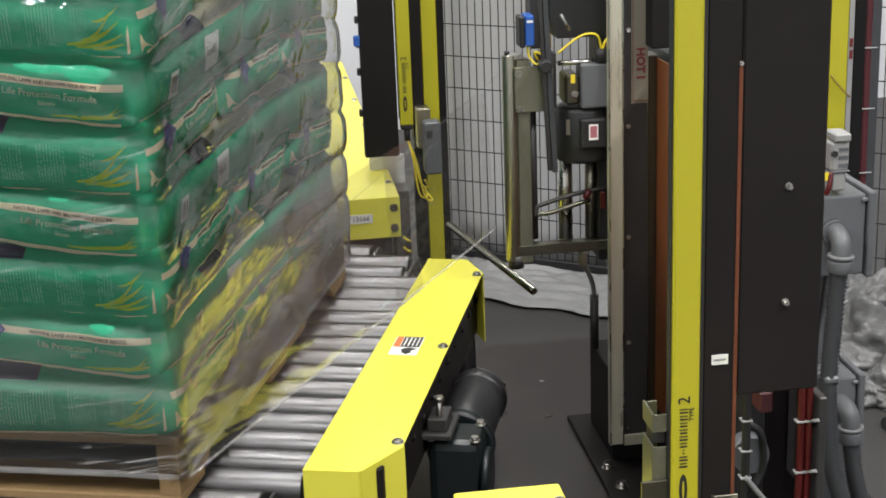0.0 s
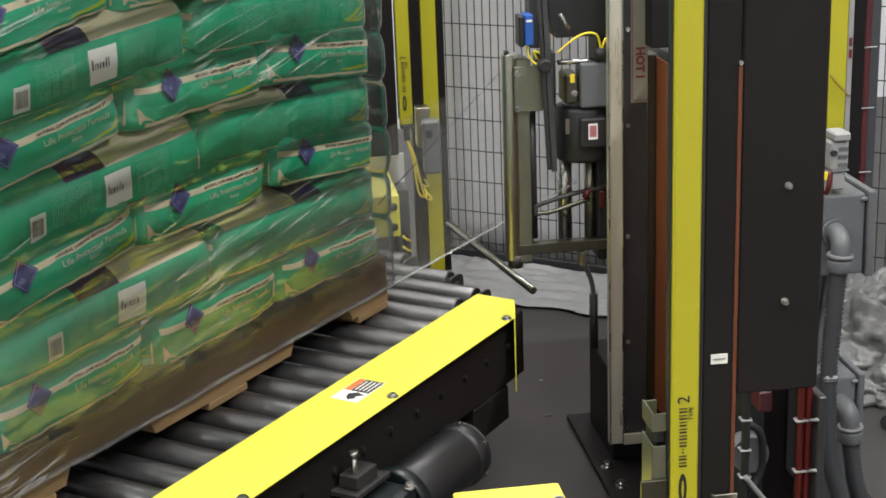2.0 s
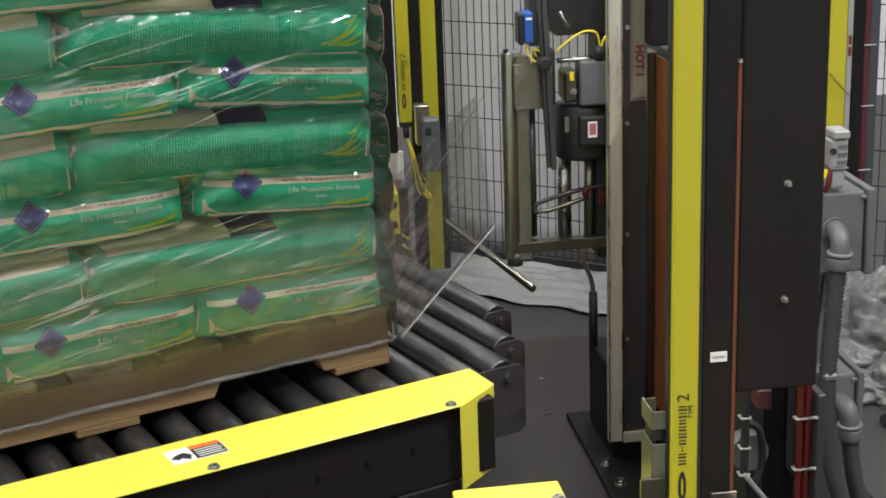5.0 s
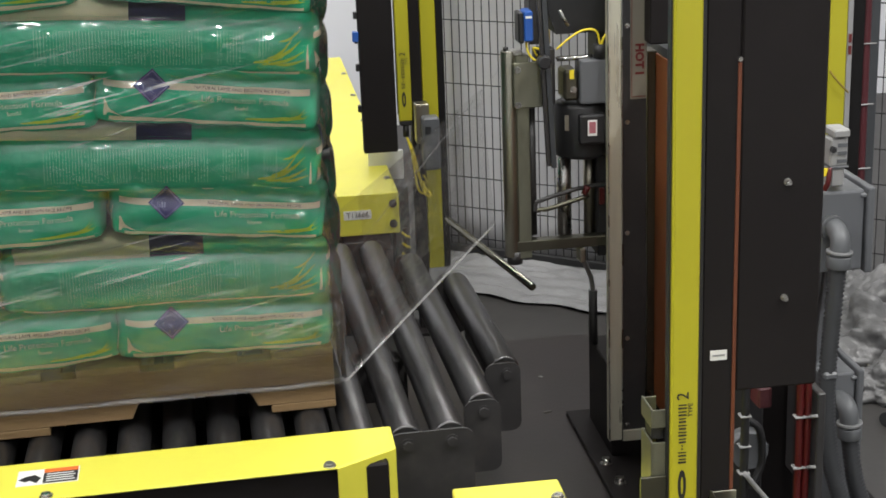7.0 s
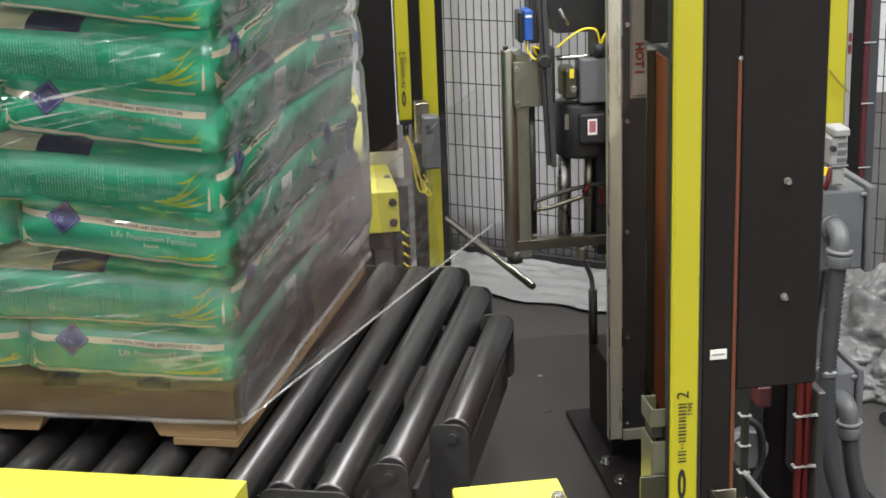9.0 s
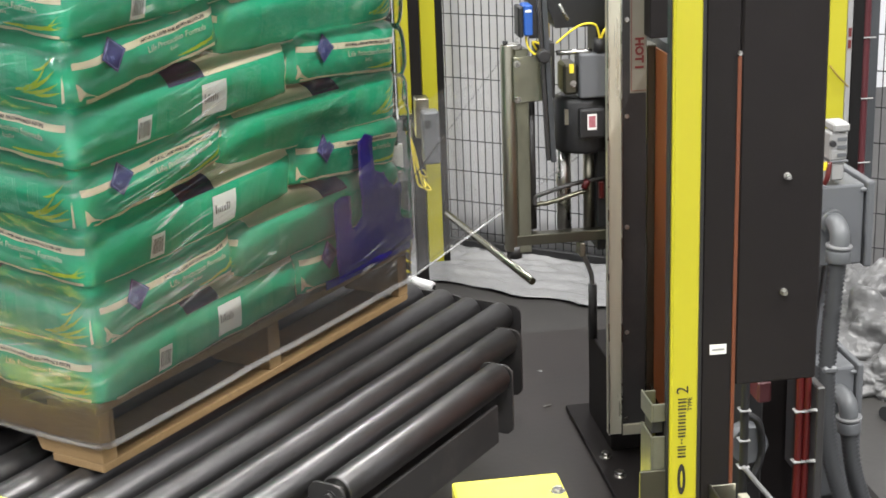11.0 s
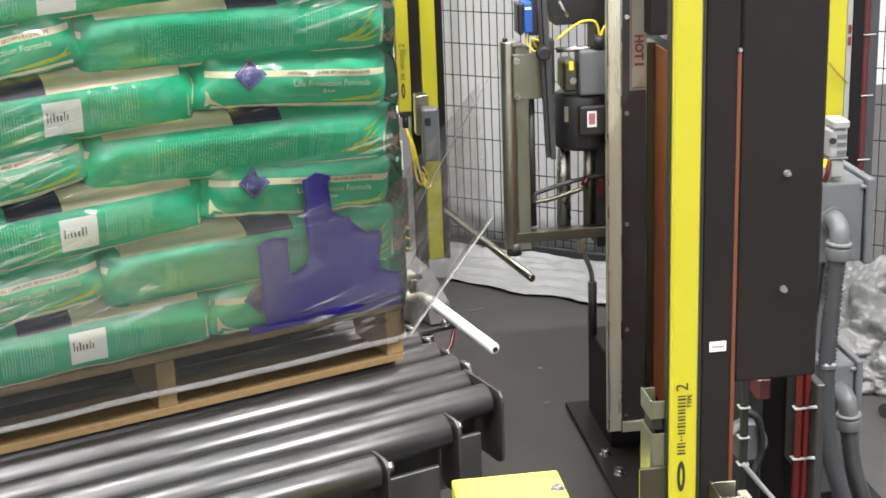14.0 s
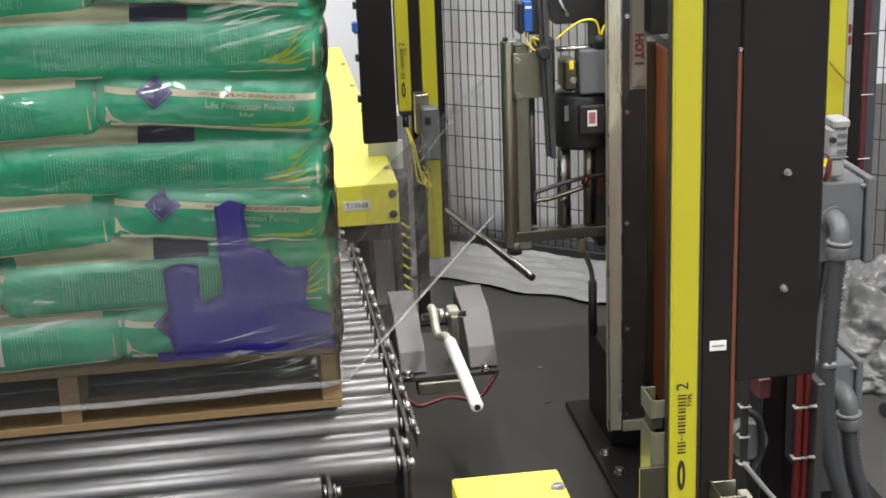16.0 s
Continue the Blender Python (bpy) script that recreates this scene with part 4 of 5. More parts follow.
    for a, b in ((outl[5], outl[4]), (outl[4], outl[3]), (outl[1], outl[0]), (outl[2], outl[1])):
        part("skirt", skirt(a, b, hang), YELLOW, guard)
    for x in (-0.485, -0.005, 0.475):
        part("screw", bolt(x, -0.812, g0, 0.0085, "z", 0.004), STEEL, guard)
    # chain case behind the open side of the guard
    case = part("chain_case", box(-0.57, 0.58, -0.80, -0.69, g0 - 0.165, g0 - 0.012, 0.004), CHARCOAL, table)
    for k in range(11):
        part("bolt_head", bolt(-0.5 + k * 0.1, -0.80, g0 - 0.075, 0.007, "-y", 0.005), CHARCOAL, case)
    part("case_foot", box(0.34, 0.5, -0.80, -0.70, g0 - 0.25, g0 - 0.166, 0.004), CHARCOAL, table)
    # warning sticker on the guard
    st = part("warning_label", box(-0.060, 0.045, -0.765, -0.705, g0 + 0.0002, g0 + 0.0012, 0), PAPER, guard, "white safety sticker with an orange heading")
    part("heading", box(-0.015, 0.043, -0.721, -0.707, g0 + 0.0014, g0 + 0.002, 0), SIGN_ORANGE, st)
    part("text_block", box(-0.015, 0.043, -0.763, -0.7225, g0 + 0.0014, g0 + 0.002, 0), BLACK, st)
    for k in range(4):
        part("text_line", box(-0.010, 0.036 + 0.003 * (k % 2), -0.731 - k * 0.009, -0.728 - k * 0.009, g0 + 0.0022, g0 + 0.0026, 0), PAPER, st)
    part("pictogram", prism([(-0.057, -0.742), (-0.045, -0.752), (-0.038, -0.747), (-0.026, -0.760), (-0.019, -0.741), (-0.030, -0.727), (-0.045, -0.731)], g0 + 0.0014, g0 + 0.002), BLACK, st)
    # motor and gearbox hanging outside the guard
    mz = 0.295
    my = -0.853
    motor = part("drive_motor", rod((-0.06, my, mz), (0.175, my, mz), 0.062, 36, bev=0.010), MOTOR, table, "dark grey electric drive motor")
    part("end_bell", rod((0.15, my, mz), (0.19, my, mz), 0.067, 36, bev=0.01), MOTOR, motor)
    part("fan_cover_rim", rod((0.19, my, mz), (0.197, my, mz), 0.064, 36, bev=0.003), BLACK, motor)
    for a in range(0, 360, 60):
        part("fan_cover_bolt", bolt(0.172, my + 0.066 * math.sin(radians(a)), mz + 0.066 * math.cos(radians(a)), 0.006, "x", 0.01), STEEL, motor)
    part("motor_flange", rod((-0.085, my, mz), (-0.055, my, mz), 0.074, 32, bev=0.005), GEAR_GREEN, motor)
    gear = part("gearbox", box(-0.20, -0.085, my - 0.06, my + 0.045, mz - 0.11, mz + 0.06, 0.018, seg=2), GEAR_GREEN, table, "dark green worm gearbox")
    part("gear_cover", rod((-0.145, my - 0.06, mz - 0.03), (-0.145, my - 0.076, mz - 0.03), 0.055, 28, bev=0.006), GEAR_GREEN, gear)
    part("gear_rib", box(-0.155, -0.135, my - 0.085, my + 0.05, mz - 0.14, mz - 0.11, 0.004), GEAR_GREEN, gear)
    part("mount_plate", box(-0.215, -0.10, -0.86, -0.80, mz + 0.071, mz + 0.083, 0.002), DARK_STEEL, gear)
    part("mount_block", box(-0.20, -0.13, -0.85, -0.81, mz + 0.083, mz + 0.11, 0.002), DARK_STEEL, gear)
    part("breather", rod((-0.18, -0.832, mz + 0.09), (-0.18, -0.832, mz + 0.145), 0.006, 10), STEEL, gear)
    part("breather_cap", rod((-0.18, -0.832, mz + 0.142), (-0.18, -0.832, mz + 0.152), 0.010, 6), STEEL, gear)
    for bx, by in ((-0.105, my + 0.04), (-0.105, my - 0.05), (-0.185, my + 0.04), (-0.185, my - 0.05)):
        part("gear_bolt", bolt(bx, by, mz + 0.06, 0.008, "z", 0.008), STEEL, gear)
    # film clamp on the other long side
    clamp = part("clamp_base", box(-0.24, 0.035, 0.70, 0.93, 0.285, 0.297, 0.002), DARK_STEEL, table, "dark plate of the film clamp")
    part("clamp_arm", box(-0.10, 0.05, 0.658, 0.70, 0.285, 0.34, 0.002), DARK_STEEL, clamp)
    for y0, y1 in ((0.705, 0.765), (0.865, 0.93)):
        side = [(-0.21, 0.300), (0.02, 0.300), (0.0, 0.345), (-0.09, 0.405), (-0.20, 0.425), (-0.21, 0.39)]
        m = Matrix.Translation((0, y1, 0)) @ Matrix.Rotation(radians(90), 4, "X")
        part("clamp_cover", prism(side, 0, y1 - y0, bev=0.002, m=m), shader_grey_plate, clamp, "grey bent sheet metal cover")
    part("clamp_axle", rod((-0.025, 0.765, 0.418), (-0.025, 0.866, 0.418), 0.008, 12), STEEL, clamp)
    part("clamp_collar", rod((-0.025, 0.80, 0.418), (-0.025, 0.818, 0.418), 0.017, 14), STEEL, clamp)
    part("clamp_latch", box(-0.055, -0.015, 0.825, 0.85, 0.418, 0.432, 0.003), ALU, clamp)
    part("clamp_post", box(-0.06, -0.01, 0.828, 0.848, 0.30, 0.418, 0.003), ZINC, clamp)
    part("lever", tube([(-0.035, 0.788, 0.435), (0.0, 0.788, 0.437), (0.05, 0.79, 0.40), (0.10, 0.80, 0.415), (0.14, 0.806, 0.412)], 0.010, 8), ALU, clamp)
    part("lever_grip", rod((0.13, 0.805, 0.413), (0.417, 0.816, 0.378), 0.0135, 18, bev=0.005), WHITE, clamp, "white plastic lever grip")
    part("grip_hole", rod((0.4165, 0.816, 0.378), (0.4185, 0.816, 0.3778), 0.0065, 12), BLACK, clamp)
    part("clamp_hose", tube([(0.03, 0.70, 0.28), (0.09, 0.73, 0.25), (0.085, 0.80, 0.262), (0.09, 0.87, 0.255), (0.03, 0.925, 0.285)], 0.005, 6), RED, clamp)
    part("clamp_spring_plate", box(0.0, 0.045, 0.74, 0.86, 0.255, 0.284, 0.003), ZINC, clamp)
    for y in (0.72, 0.90):
        part("clamp_bolt", bolt(0.027, y, 0.297, 0.010, "z", 0.012), STEEL, clamp)
    part("chain_rail", box(-0.56, 0.56, 0.672, 0.680, 0.37, 0.40, 0.002), STEEL, table)
    return rides(table)


build_turntable()


# ---- pallet ----
PX0, PX1, PY0, PY1 = -0.70, 0.519, -0.478, 0.538


def build_pallet():
    pal = empty("pallet", "light wooden stringer pallet with notched stringers", "pallet")
    z0 = ROLLER_TOP + 0.001
    mid = (PY0 + PY1) / 2
    length = PX1 - PX0
    for y in (PY0 + 0.019, mid, PY1 - 0.019):
        side = [(PX0, 0.0), (PX0 + 0.15, 0.0), (PX0 + 0.165, 0.032), (PX0 + 0.375, 0.032), (PX0 + 0.39, 0.0), (PX1 - 0.39, 0.0), (PX1 - 0.375, 0.032), (PX1 - 0.165, 0.032), (PX1 - 0.15, 0.0), (PX1, 0.0), (PX1, 0.094), (PX0, 0.094)]
        side = [(x, z + z0 + 0.017) for x, z in side]
        part("stringer", prism(side, -0.019, 0.019, bev=0.0015, m=Matrix.Translation((0, y, 0)) @ Matrix.Rotation(radians(90), 4, "X")), WOOD, pal)
    n = 7
    w = 0.12
    for i in range(n):
        x = PX0 + (length - w) * i / (n - 1)
        part("deck_board", box(x, x + w, PY0 - 0.004, PY1 + 0.004, z0 + 0.1115, z0 + 0.1275, 0.002), WOOD, pal)
    for x in (PX0, (PX0 + PX1) / 2 - 0.06, PX1 - 0.125):
        part("bottom_board", box(x, x + 0.125, PY0, PY1, z0, z0 + 0.0165, 0.002), WOOD, pal)
    return rides(pal)


build_pallet()
LOAD_Z = ROLLER_TOP + 0.131

# ---- bags ----
HX, HY, HZ = 0.306, 0.203, 0.0562   # half sizes of a bag


def ramp(v, a, b):
    """0 below a, 1 above b, smooth between."""
    k = max(0.0, min(1.0, (v - a) / (b - a)))
    return k * k * (3 - 2 * k)


def bag_point(p, seed, lift=0.0):
    """A point of the box surface pushed into the bag's soft shape: round shoulders, a crisp lower edge,
    pinched ends and lumps of the filling; lift raises it off the skin."""
    p = Vector(p)
    r = 0.010 + 0.017 * ramp(p.z, -HZ * 0.6, HZ)
    inner = Vector((max(-HX + r, min(HX - r, p.x)), max(-HY + r, min(HY - r, p.y)), max(-HZ + r, min(HZ - r, p.z))))
    d = p - inner
    n = d.normalized() if d.length > 1e-9 else Vector((0, 0, 1))
    q = inner + n * r
    fx, fy, fz = max(0, 1 - (q.x / HX) ** 2), max(0, 1 - (q.y / HY) ** 2), max(0, 1 - (q.z / HZ) ** 2)
    q.z += math.copysign(0.007 * min(1, 2.5 * fx) * min(1, 2.5 * fy), q.z) * abs(n.z)
    q.y += math.copysign(0.007 * min(1, 2 * fx) * fz, q.y) * abs(n.y)
    q.x += math.copysign(0.006 * min(1, 2 * fy) * fz, q.x) * abs(n.x)
    # the ends slump, and the upright corners draw in
    ex, ey = ramp(abs(q.x) / HX, 0.78, 1.0), ramp(abs(q.y) / HY, 0.8, 1.0)
    if q.z > 0:
        q.z *= 1 - 0.09 * ex * (0.6 + 0.4 * noise.noise(Vector((q.y * 9, seed * 2.3, math.copysign(4, q.x)))))
    q.x -= math.copysign(0.010 * ex * ey, q.x)
    q.y -= math.copysign(0.006 * ex * ey, q.y)
    soft = noise.noise(q * 6 + Vector((seed * 3.1, 0, 0))) * 0.008 + noise.noise(q * 17 + Vector((0, seed * 5.7, 0))) * 0.0030
    # tight gathers run across the skin next to the ends and over the shoulder
    gather = noise.noise(Vector((q.x * 9, q.y * 30, q.z * 34)) + Vector((seed, 0, 0)))
    soft += gather * 0.0048 * max(0, abs(q.x) / HX - 0.72) * 3.6
    soft += noise.noise(Vector((q.x * 34, q.y * 34, q.z * 8)) + Vector((0, seed, 0))) * 0.0026 * ramp(q.z, 0.01, HZ * 0.85) * (1 - abs(n.z) * 0.7)
    return q + n * (soft + lift)


def face_point(face, u, v):
    """u to the viewer's right and v up, in metres from the face's middle; on the top v runs along y."""
    return {"ex": (HX, u, v), "-ex": (-HX, -u, v), "sy": (-u, HY, v), "-sy": (u, -HY, v), "top": (u, v, HZ)}[face]


def decal(face, u0, u1, v0, v1, seed, lift=0.0012, bm=None, res=0.012):
    nu, nv = max(1, round((u1 - u0) / res)), max(1, round((v1 - v0) / res))
    return grid_patch(lambda a, b: bag_point(face_point(face, u0 + (u1 - u0) * a, v0 + (v1 - v0) * b), seed, lift), nu, nv, bm)


def decal_shape(face, outline, seed, lift=0.0012, bm=None):
    bm = bm if bm is not None else bmesh.new()
    cu, cv = sum(p[0] for p in outline) / len(outline), sum(p[1] for p in outline) / len(outline)
    for s0, s1 in ((0.0, 0.5), (0.5, 1.0)):
        for (a, b) in zip(outline, outline[1:] + outline[:1]):
            quad = [(cu + (p[0] - cu) * s, cv + (p[1] - cv) * s) for p, s in ((a, s0), (a, s1), (b, s1), (b, s0))]
            if s0 == 0:
                quad = quad[:3]
            bm.faces.new([bm.verts.new(bag_point(face_point(face, *q), seed, lift)) for q in quad])
    return bm


def word_bars(face, u, v, words, size, seed, lift=0.0016, rng=None):
    """Small upright bars in the rhythm of words."""
    bm = bmesh.new()
    for w in words:
        for k in range(w):
            tall = size * (1.35 if k == 0 else rng.choice((0.8, 0.8, 0.8, 1.25)))
            wide = size * rng.uniform(0.14, 0.34)
            bm.faces.new([bm.verts.new(bag_point(face_point(face, uu, vv), seed, lift)) for uu, vv in ((u, v), (u + wide, v), (u + wide, v + tall), (u, v + tall))])
            u += wide + size * 0.24
        u += size * 0.45
    return bm


def printed(name, text, size, face, u, v, seed, material, bag):
    """Words printed on a face of the bag, following its soft shape."""
    ob = lettering(text, size, Matrix(), material, bag, name)
    for w in ob.data.vertices:
        w.co = bag_point(face_point(face, u + w.co.x, v + w.co.y), seed, 0.0022 + w.co.z)
    return ob


def blades(face, rows, seed):
    """Curved grass blades: each row is the foot, the tip and the width."""
    bm = bmesh.new()
    for u0, v0, u1, v1, w in rows:
        lift_v = (v1 - v0) * 0.25
        spine = [(u0 + (u1 - u0) * t, v0 + (v1 - v0) * t - lift_v * 4 * t * (1 - t)) for t in (0, 0.25, 0.5, 0.75, 1)]
        wide = [0.35, 0.9, 1.0, 0.7, 0.05]
        lo = [bm.verts.new(bag_point(face_point(face, u, v - w * k), seed, 0.0015)) for (u, v), k in zip(spine, wide)]
        hi = [bm.verts.new(bag_point(face_point(face, u, v + w * k), seed, 0.0015)) for (u, v), k in zip(spine, wide)]
        for i in range(4):
            bm.faces.new((lo[i], lo[i + 1], hi[i + 1], hi[i]))
    return bm


def build_bag(seed):
    rng = random.Random(seed)
    bm = bmesh.new()
    for s in (-1, 1):
        grid_patch(lambda a, b: bag_point((HX * (2 * a - 1) * s, HY * (2 * b - 1), HZ * s), seed), 44, 30, bm)
        grid_patch(lambda a, b: bag_point((HX * (2 * a - 1) * -s, HY * s, HZ * (2 * b - 1)), seed), 44, 12, bm)
        grid_patch(lambda a, b: bag_point((HX * s, HY * (2 * a - 1) * s, HZ * (2 * b - 1)), seed), 30, 12, bm)
    bmesh.ops.remove_doubles(bm, verts=bm.verts, dist=0.0004)
    bag = part("bag", bm, BAG_GREEN, None, smooth=True)
    tagged(bag, "full green printed bag with cream bands, wrapped on the pallet", "bag", "bags on the pallet")
    for face in ("ex", "-ex"):
        part("band", decal(face, -0.19, 0.19, 0.008, 0.021, seed), CREAM, bag)
        part("hem", decal(face, -0.175, 0.185, -0.0505, -0.0455, seed), CREAM, bag)
        part("corner_print", decal_shape(face, [(-0.188, -0.046), (-0.148, -0.046), (-0.166, -0.040), (-0.177, -0.030), (-0.183, -0.020), (-0.188, -0.016)], seed), CREAM, bag)
        d = 0.033
        part("emblem", decal_shape(face, [(-0.1 - d, 0.014), (-0.1, 0.014 - d), (-0.1 + d, 0.014), (-0.1, 0.014 + d)], seed, 0.0045), NAVY, bag, "navy diamond emblem")
        d2 = 0.0285
        ring = bmesh.new()
        for s1, s2 in (((-1, 0), (0, -1)), ((0, -1), (1, 0)), ((1, 0), (0, 1)), ((0, 1), (-1, 0))):
            ring.faces.new([ring.verts.new(bag_point(face_point(face, -0.1 + p[0] * k, 0.014 + p[1] * k), seed, 0.0052)) for p, k in ((s1, d2), (s2, d2), (s2, d2 - 0.002), (s1, d2 - 0.002))])
        part("emblem_rim", ring, NAVY_LIGHT, bag)
        part("emblem_mark", word_bars(face, -0.116, 0.004, (4,), 0.009, seed, 0.0052, rng), NAVY_LIGHT, bag)
        printed("fine_print", "NATURAL LAMB AND BROWN RICE RECIPE", 0.0088, face, 0.062, 0.0145, seed, DARK_TEXT, bag)
        printed("title_print", "Life Protection Formula", 0.0165, face, 0.068, -0.006, seed, TAN_TEXT, bag)
        part("small_print", word_bars(face, 0.05, -0.024, (9,), 0.006, seed, 0.0018, rng), TAN_TEXT, bag)
        lf = blades(face, ((0.070, -0.040, 0.192, -0.030, 0.0028), (0.105, -0.041, 0.190, -0.021, 0.0022), (0.120, -0.036, 0.188, -0.034, 0.0030), (0.140, -0.040, 0.186, -0.010, 0.0016)), seed)
        part("leaf_print", lf, LEAF, bag)
    # long sides: text panels, and on one side a label and a bar code
    for face in ("sy", "-sy"):
        for u0, u1 in (((-0.195, 0.10), (0.125, 0.175), (0.20, 0.225)) if face == "-sy" else ((-0.105, -0.01), (0.105, 0.19))):
            tb = bmesh.new()
            u = u0
            while u < u1:
                v, end = 0.029, (-0.034 if rng.random() < 0.85 else rng.uniform(-0.03, 0.01))
                while v > end:
                    w = min(rng.uniform(0.002, 0.007), v - end + 0.001)
                    tb.faces.new([tb.verts.new(bag_point(face_point(face, p, q), seed, 0.0014)) for p, q in ((u, v - w), (u + 0.0017, v - w), (u + 0.0017, v), (u, v))])
                    v -= w + rng.choice((0.0016, 0.0016, 0.004))
                u += 0.0056
            part("text_panel", tb, PALE_GREEN, bag)
        part("hem", decal(face, -0.27, 0.28, -0.0515, -0.048, seed), CREAM, bag)
        gusset = decal_shape(face, [(0.2945, -0.046), (0.299, -0.044), (0.299, -0.020), (0.2975, 0.002), (0.2955, -0.012)], seed, 0.0014)
        part("gusset_print", gusset, CREAM, bag)
        if face == "sy":
            continue
        lf = blades(face, ((0.190, -0.030, 0.285, 0.010, 0.0042), (0.205, -0.034, 0.290, -0.012, 0.0034), (0.215, -0.022, 0.272, 0.030, 0.0030), (0.232, -0.036, 0.292, -0.028, 0.0030), (0.236, 0.008, 0.286, 0.036, 0.0024)), seed)
        part("leaf_print", lf, LEAF, bag)
    lab = part("label", decal("sy", 0.02, 0.088, -0.038, 0.024, seed, 0.002), PAPER, bag, "white paper label with dark marks")
    part("label_print", word_bars("sy", 0.026, -0.012, (7,), 0.013, seed, 0.0028, rng), DARK_TEXT, bag)
    code = part("bar_code", decal("sy", -0.157, -0.121, -0.042, 0.004, seed, 0.002), PAPER, bag, "white label with a bar code")
    bc = bmesh.new()
    u = -0.153
    while u < -0.126:
        w = rng.choice((0.0012, 0.0022))
        bc.faces.new([bc.verts.new(bag_point(face_point("sy", a, b), seed, 0.0027)) for a, b in ((u, -0.034), (u + w, -0.034), (u + w, -0.004), (u, -0.004))])
        u += w + 0.0016
    part("code_lines", bc, DARK_TEXT, bag)
    # cream front panel on top, with a dark block next to it
    part("front_panel", decal("top", -0.28, -0.03, -0.2025, 0.2025, seed, 0.0012, res=0.015), CREAM, bag)
    part("front_block", decal("top", -0.03, 0.07, -0.2025, 0.2025, seed, 0.0014, res=0.015), BLOCK_NAVY, bag)
    for face, a, b, c in (("sy", 0.28, 0.03, -0.07), ("-sy", -0.28, -0.03, 0.07)):
        low = 0.038 if face == "sy" else 0.047
        part("panel_edge", decal(face, min(a, b), max(a, b), low, HZ, seed, 0.0012, res=0.008), CREAM, bag)
        part("block_edge", decal(face, min(b, c), max(b, c), low, HZ, seed, 0.0014, res=0.008), BLOCK_NAVY, bag)
    return bag


CX, CY = -0.088, 0.021   # middle of the load


def sag(x, y, layer):
    """The stack is domed: how far a layer lies above (or below) its even height, and its slopes along x and y."""
    k = 0.094 * min(1.0, 0.25 + 0.4 * max(0.0, layer))
    dx, dy = x - CX, y - CY
    return k * (0.40 - dx * dx - dy * dy), -2 * k * dx, -2 * k * dy


def build_load():
    kinds = [build_bag(s) for s in (1, 2, 3, 4, 5)]
    used = [False] * len(kinds)
    rng = random.Random(5)
    x1, y0, y1 = 0.531, -0.474, 0.538
    W, LN = 2 * HY + 0.004, 2 * HX + 0.003
    for layer in range(8):
        z = LOAD_Z + HZ + layer * 0.1085
        spots = []
        if layer % 2 == 0:
            for k in range(3):
                spots.append((x1 - W * (k + 0.5), y0 + LN / 2, -90, (k - 1) * 0.05, 0.0))
            for k in range(2):
                spots.append((x1 - LN * (k + 0.5), y1 - W / 2, 0, 0.0, -0.05))
        else:
            for k in range(3):
                spots.append((x1 - W * (k + 0.5), y1 - LN / 2, 90, (k - 1) * 0.05, 0.0))
            for k in range(2):
                spots.append((x1 - LN * (k + 0.5), y0 + W / 2, 180 if k else 0, 0.0, 0.05))
        for x, y, rz, tx, ty in spots:
            k = rng.randrange(len(kinds))
            rise, sx, sy = sag(x, y, layer)
            sx, sy = sx + tx * min(1, 0.3 + 0.35 * layer), sy + ty * min(1, 0.3 + 0.35 * layer)
            x, y, z1 = x + rng.uniform(-0.011, 0.001), y + rng.uniform(-0.003, 0.006), z + rise + rng.uniform(-0.003, 0.003)
            lean = Matrix.Rotation(math.atan(-sx) + radians(rng.uniform(-0.7, 0.7)), 4, "Y") @ Matrix.Rotation(math.atan(sy) + radians(rng.uniform(-0.7, 0.7)), 4, "X")
            m = Matrix.Translation((x, y, z1)) @ lean @ Matrix.Rotation(radians(rz + rng.uniform(-1.6, 1.6)), 4, "Z")
            if not used[k]:
                used[k] = True
                ob = kinds[k]
                ob.matrix_basis = m
            else:
                ob = copy_thing(kinds[k], m)
            rides(ob, m)


build_load()


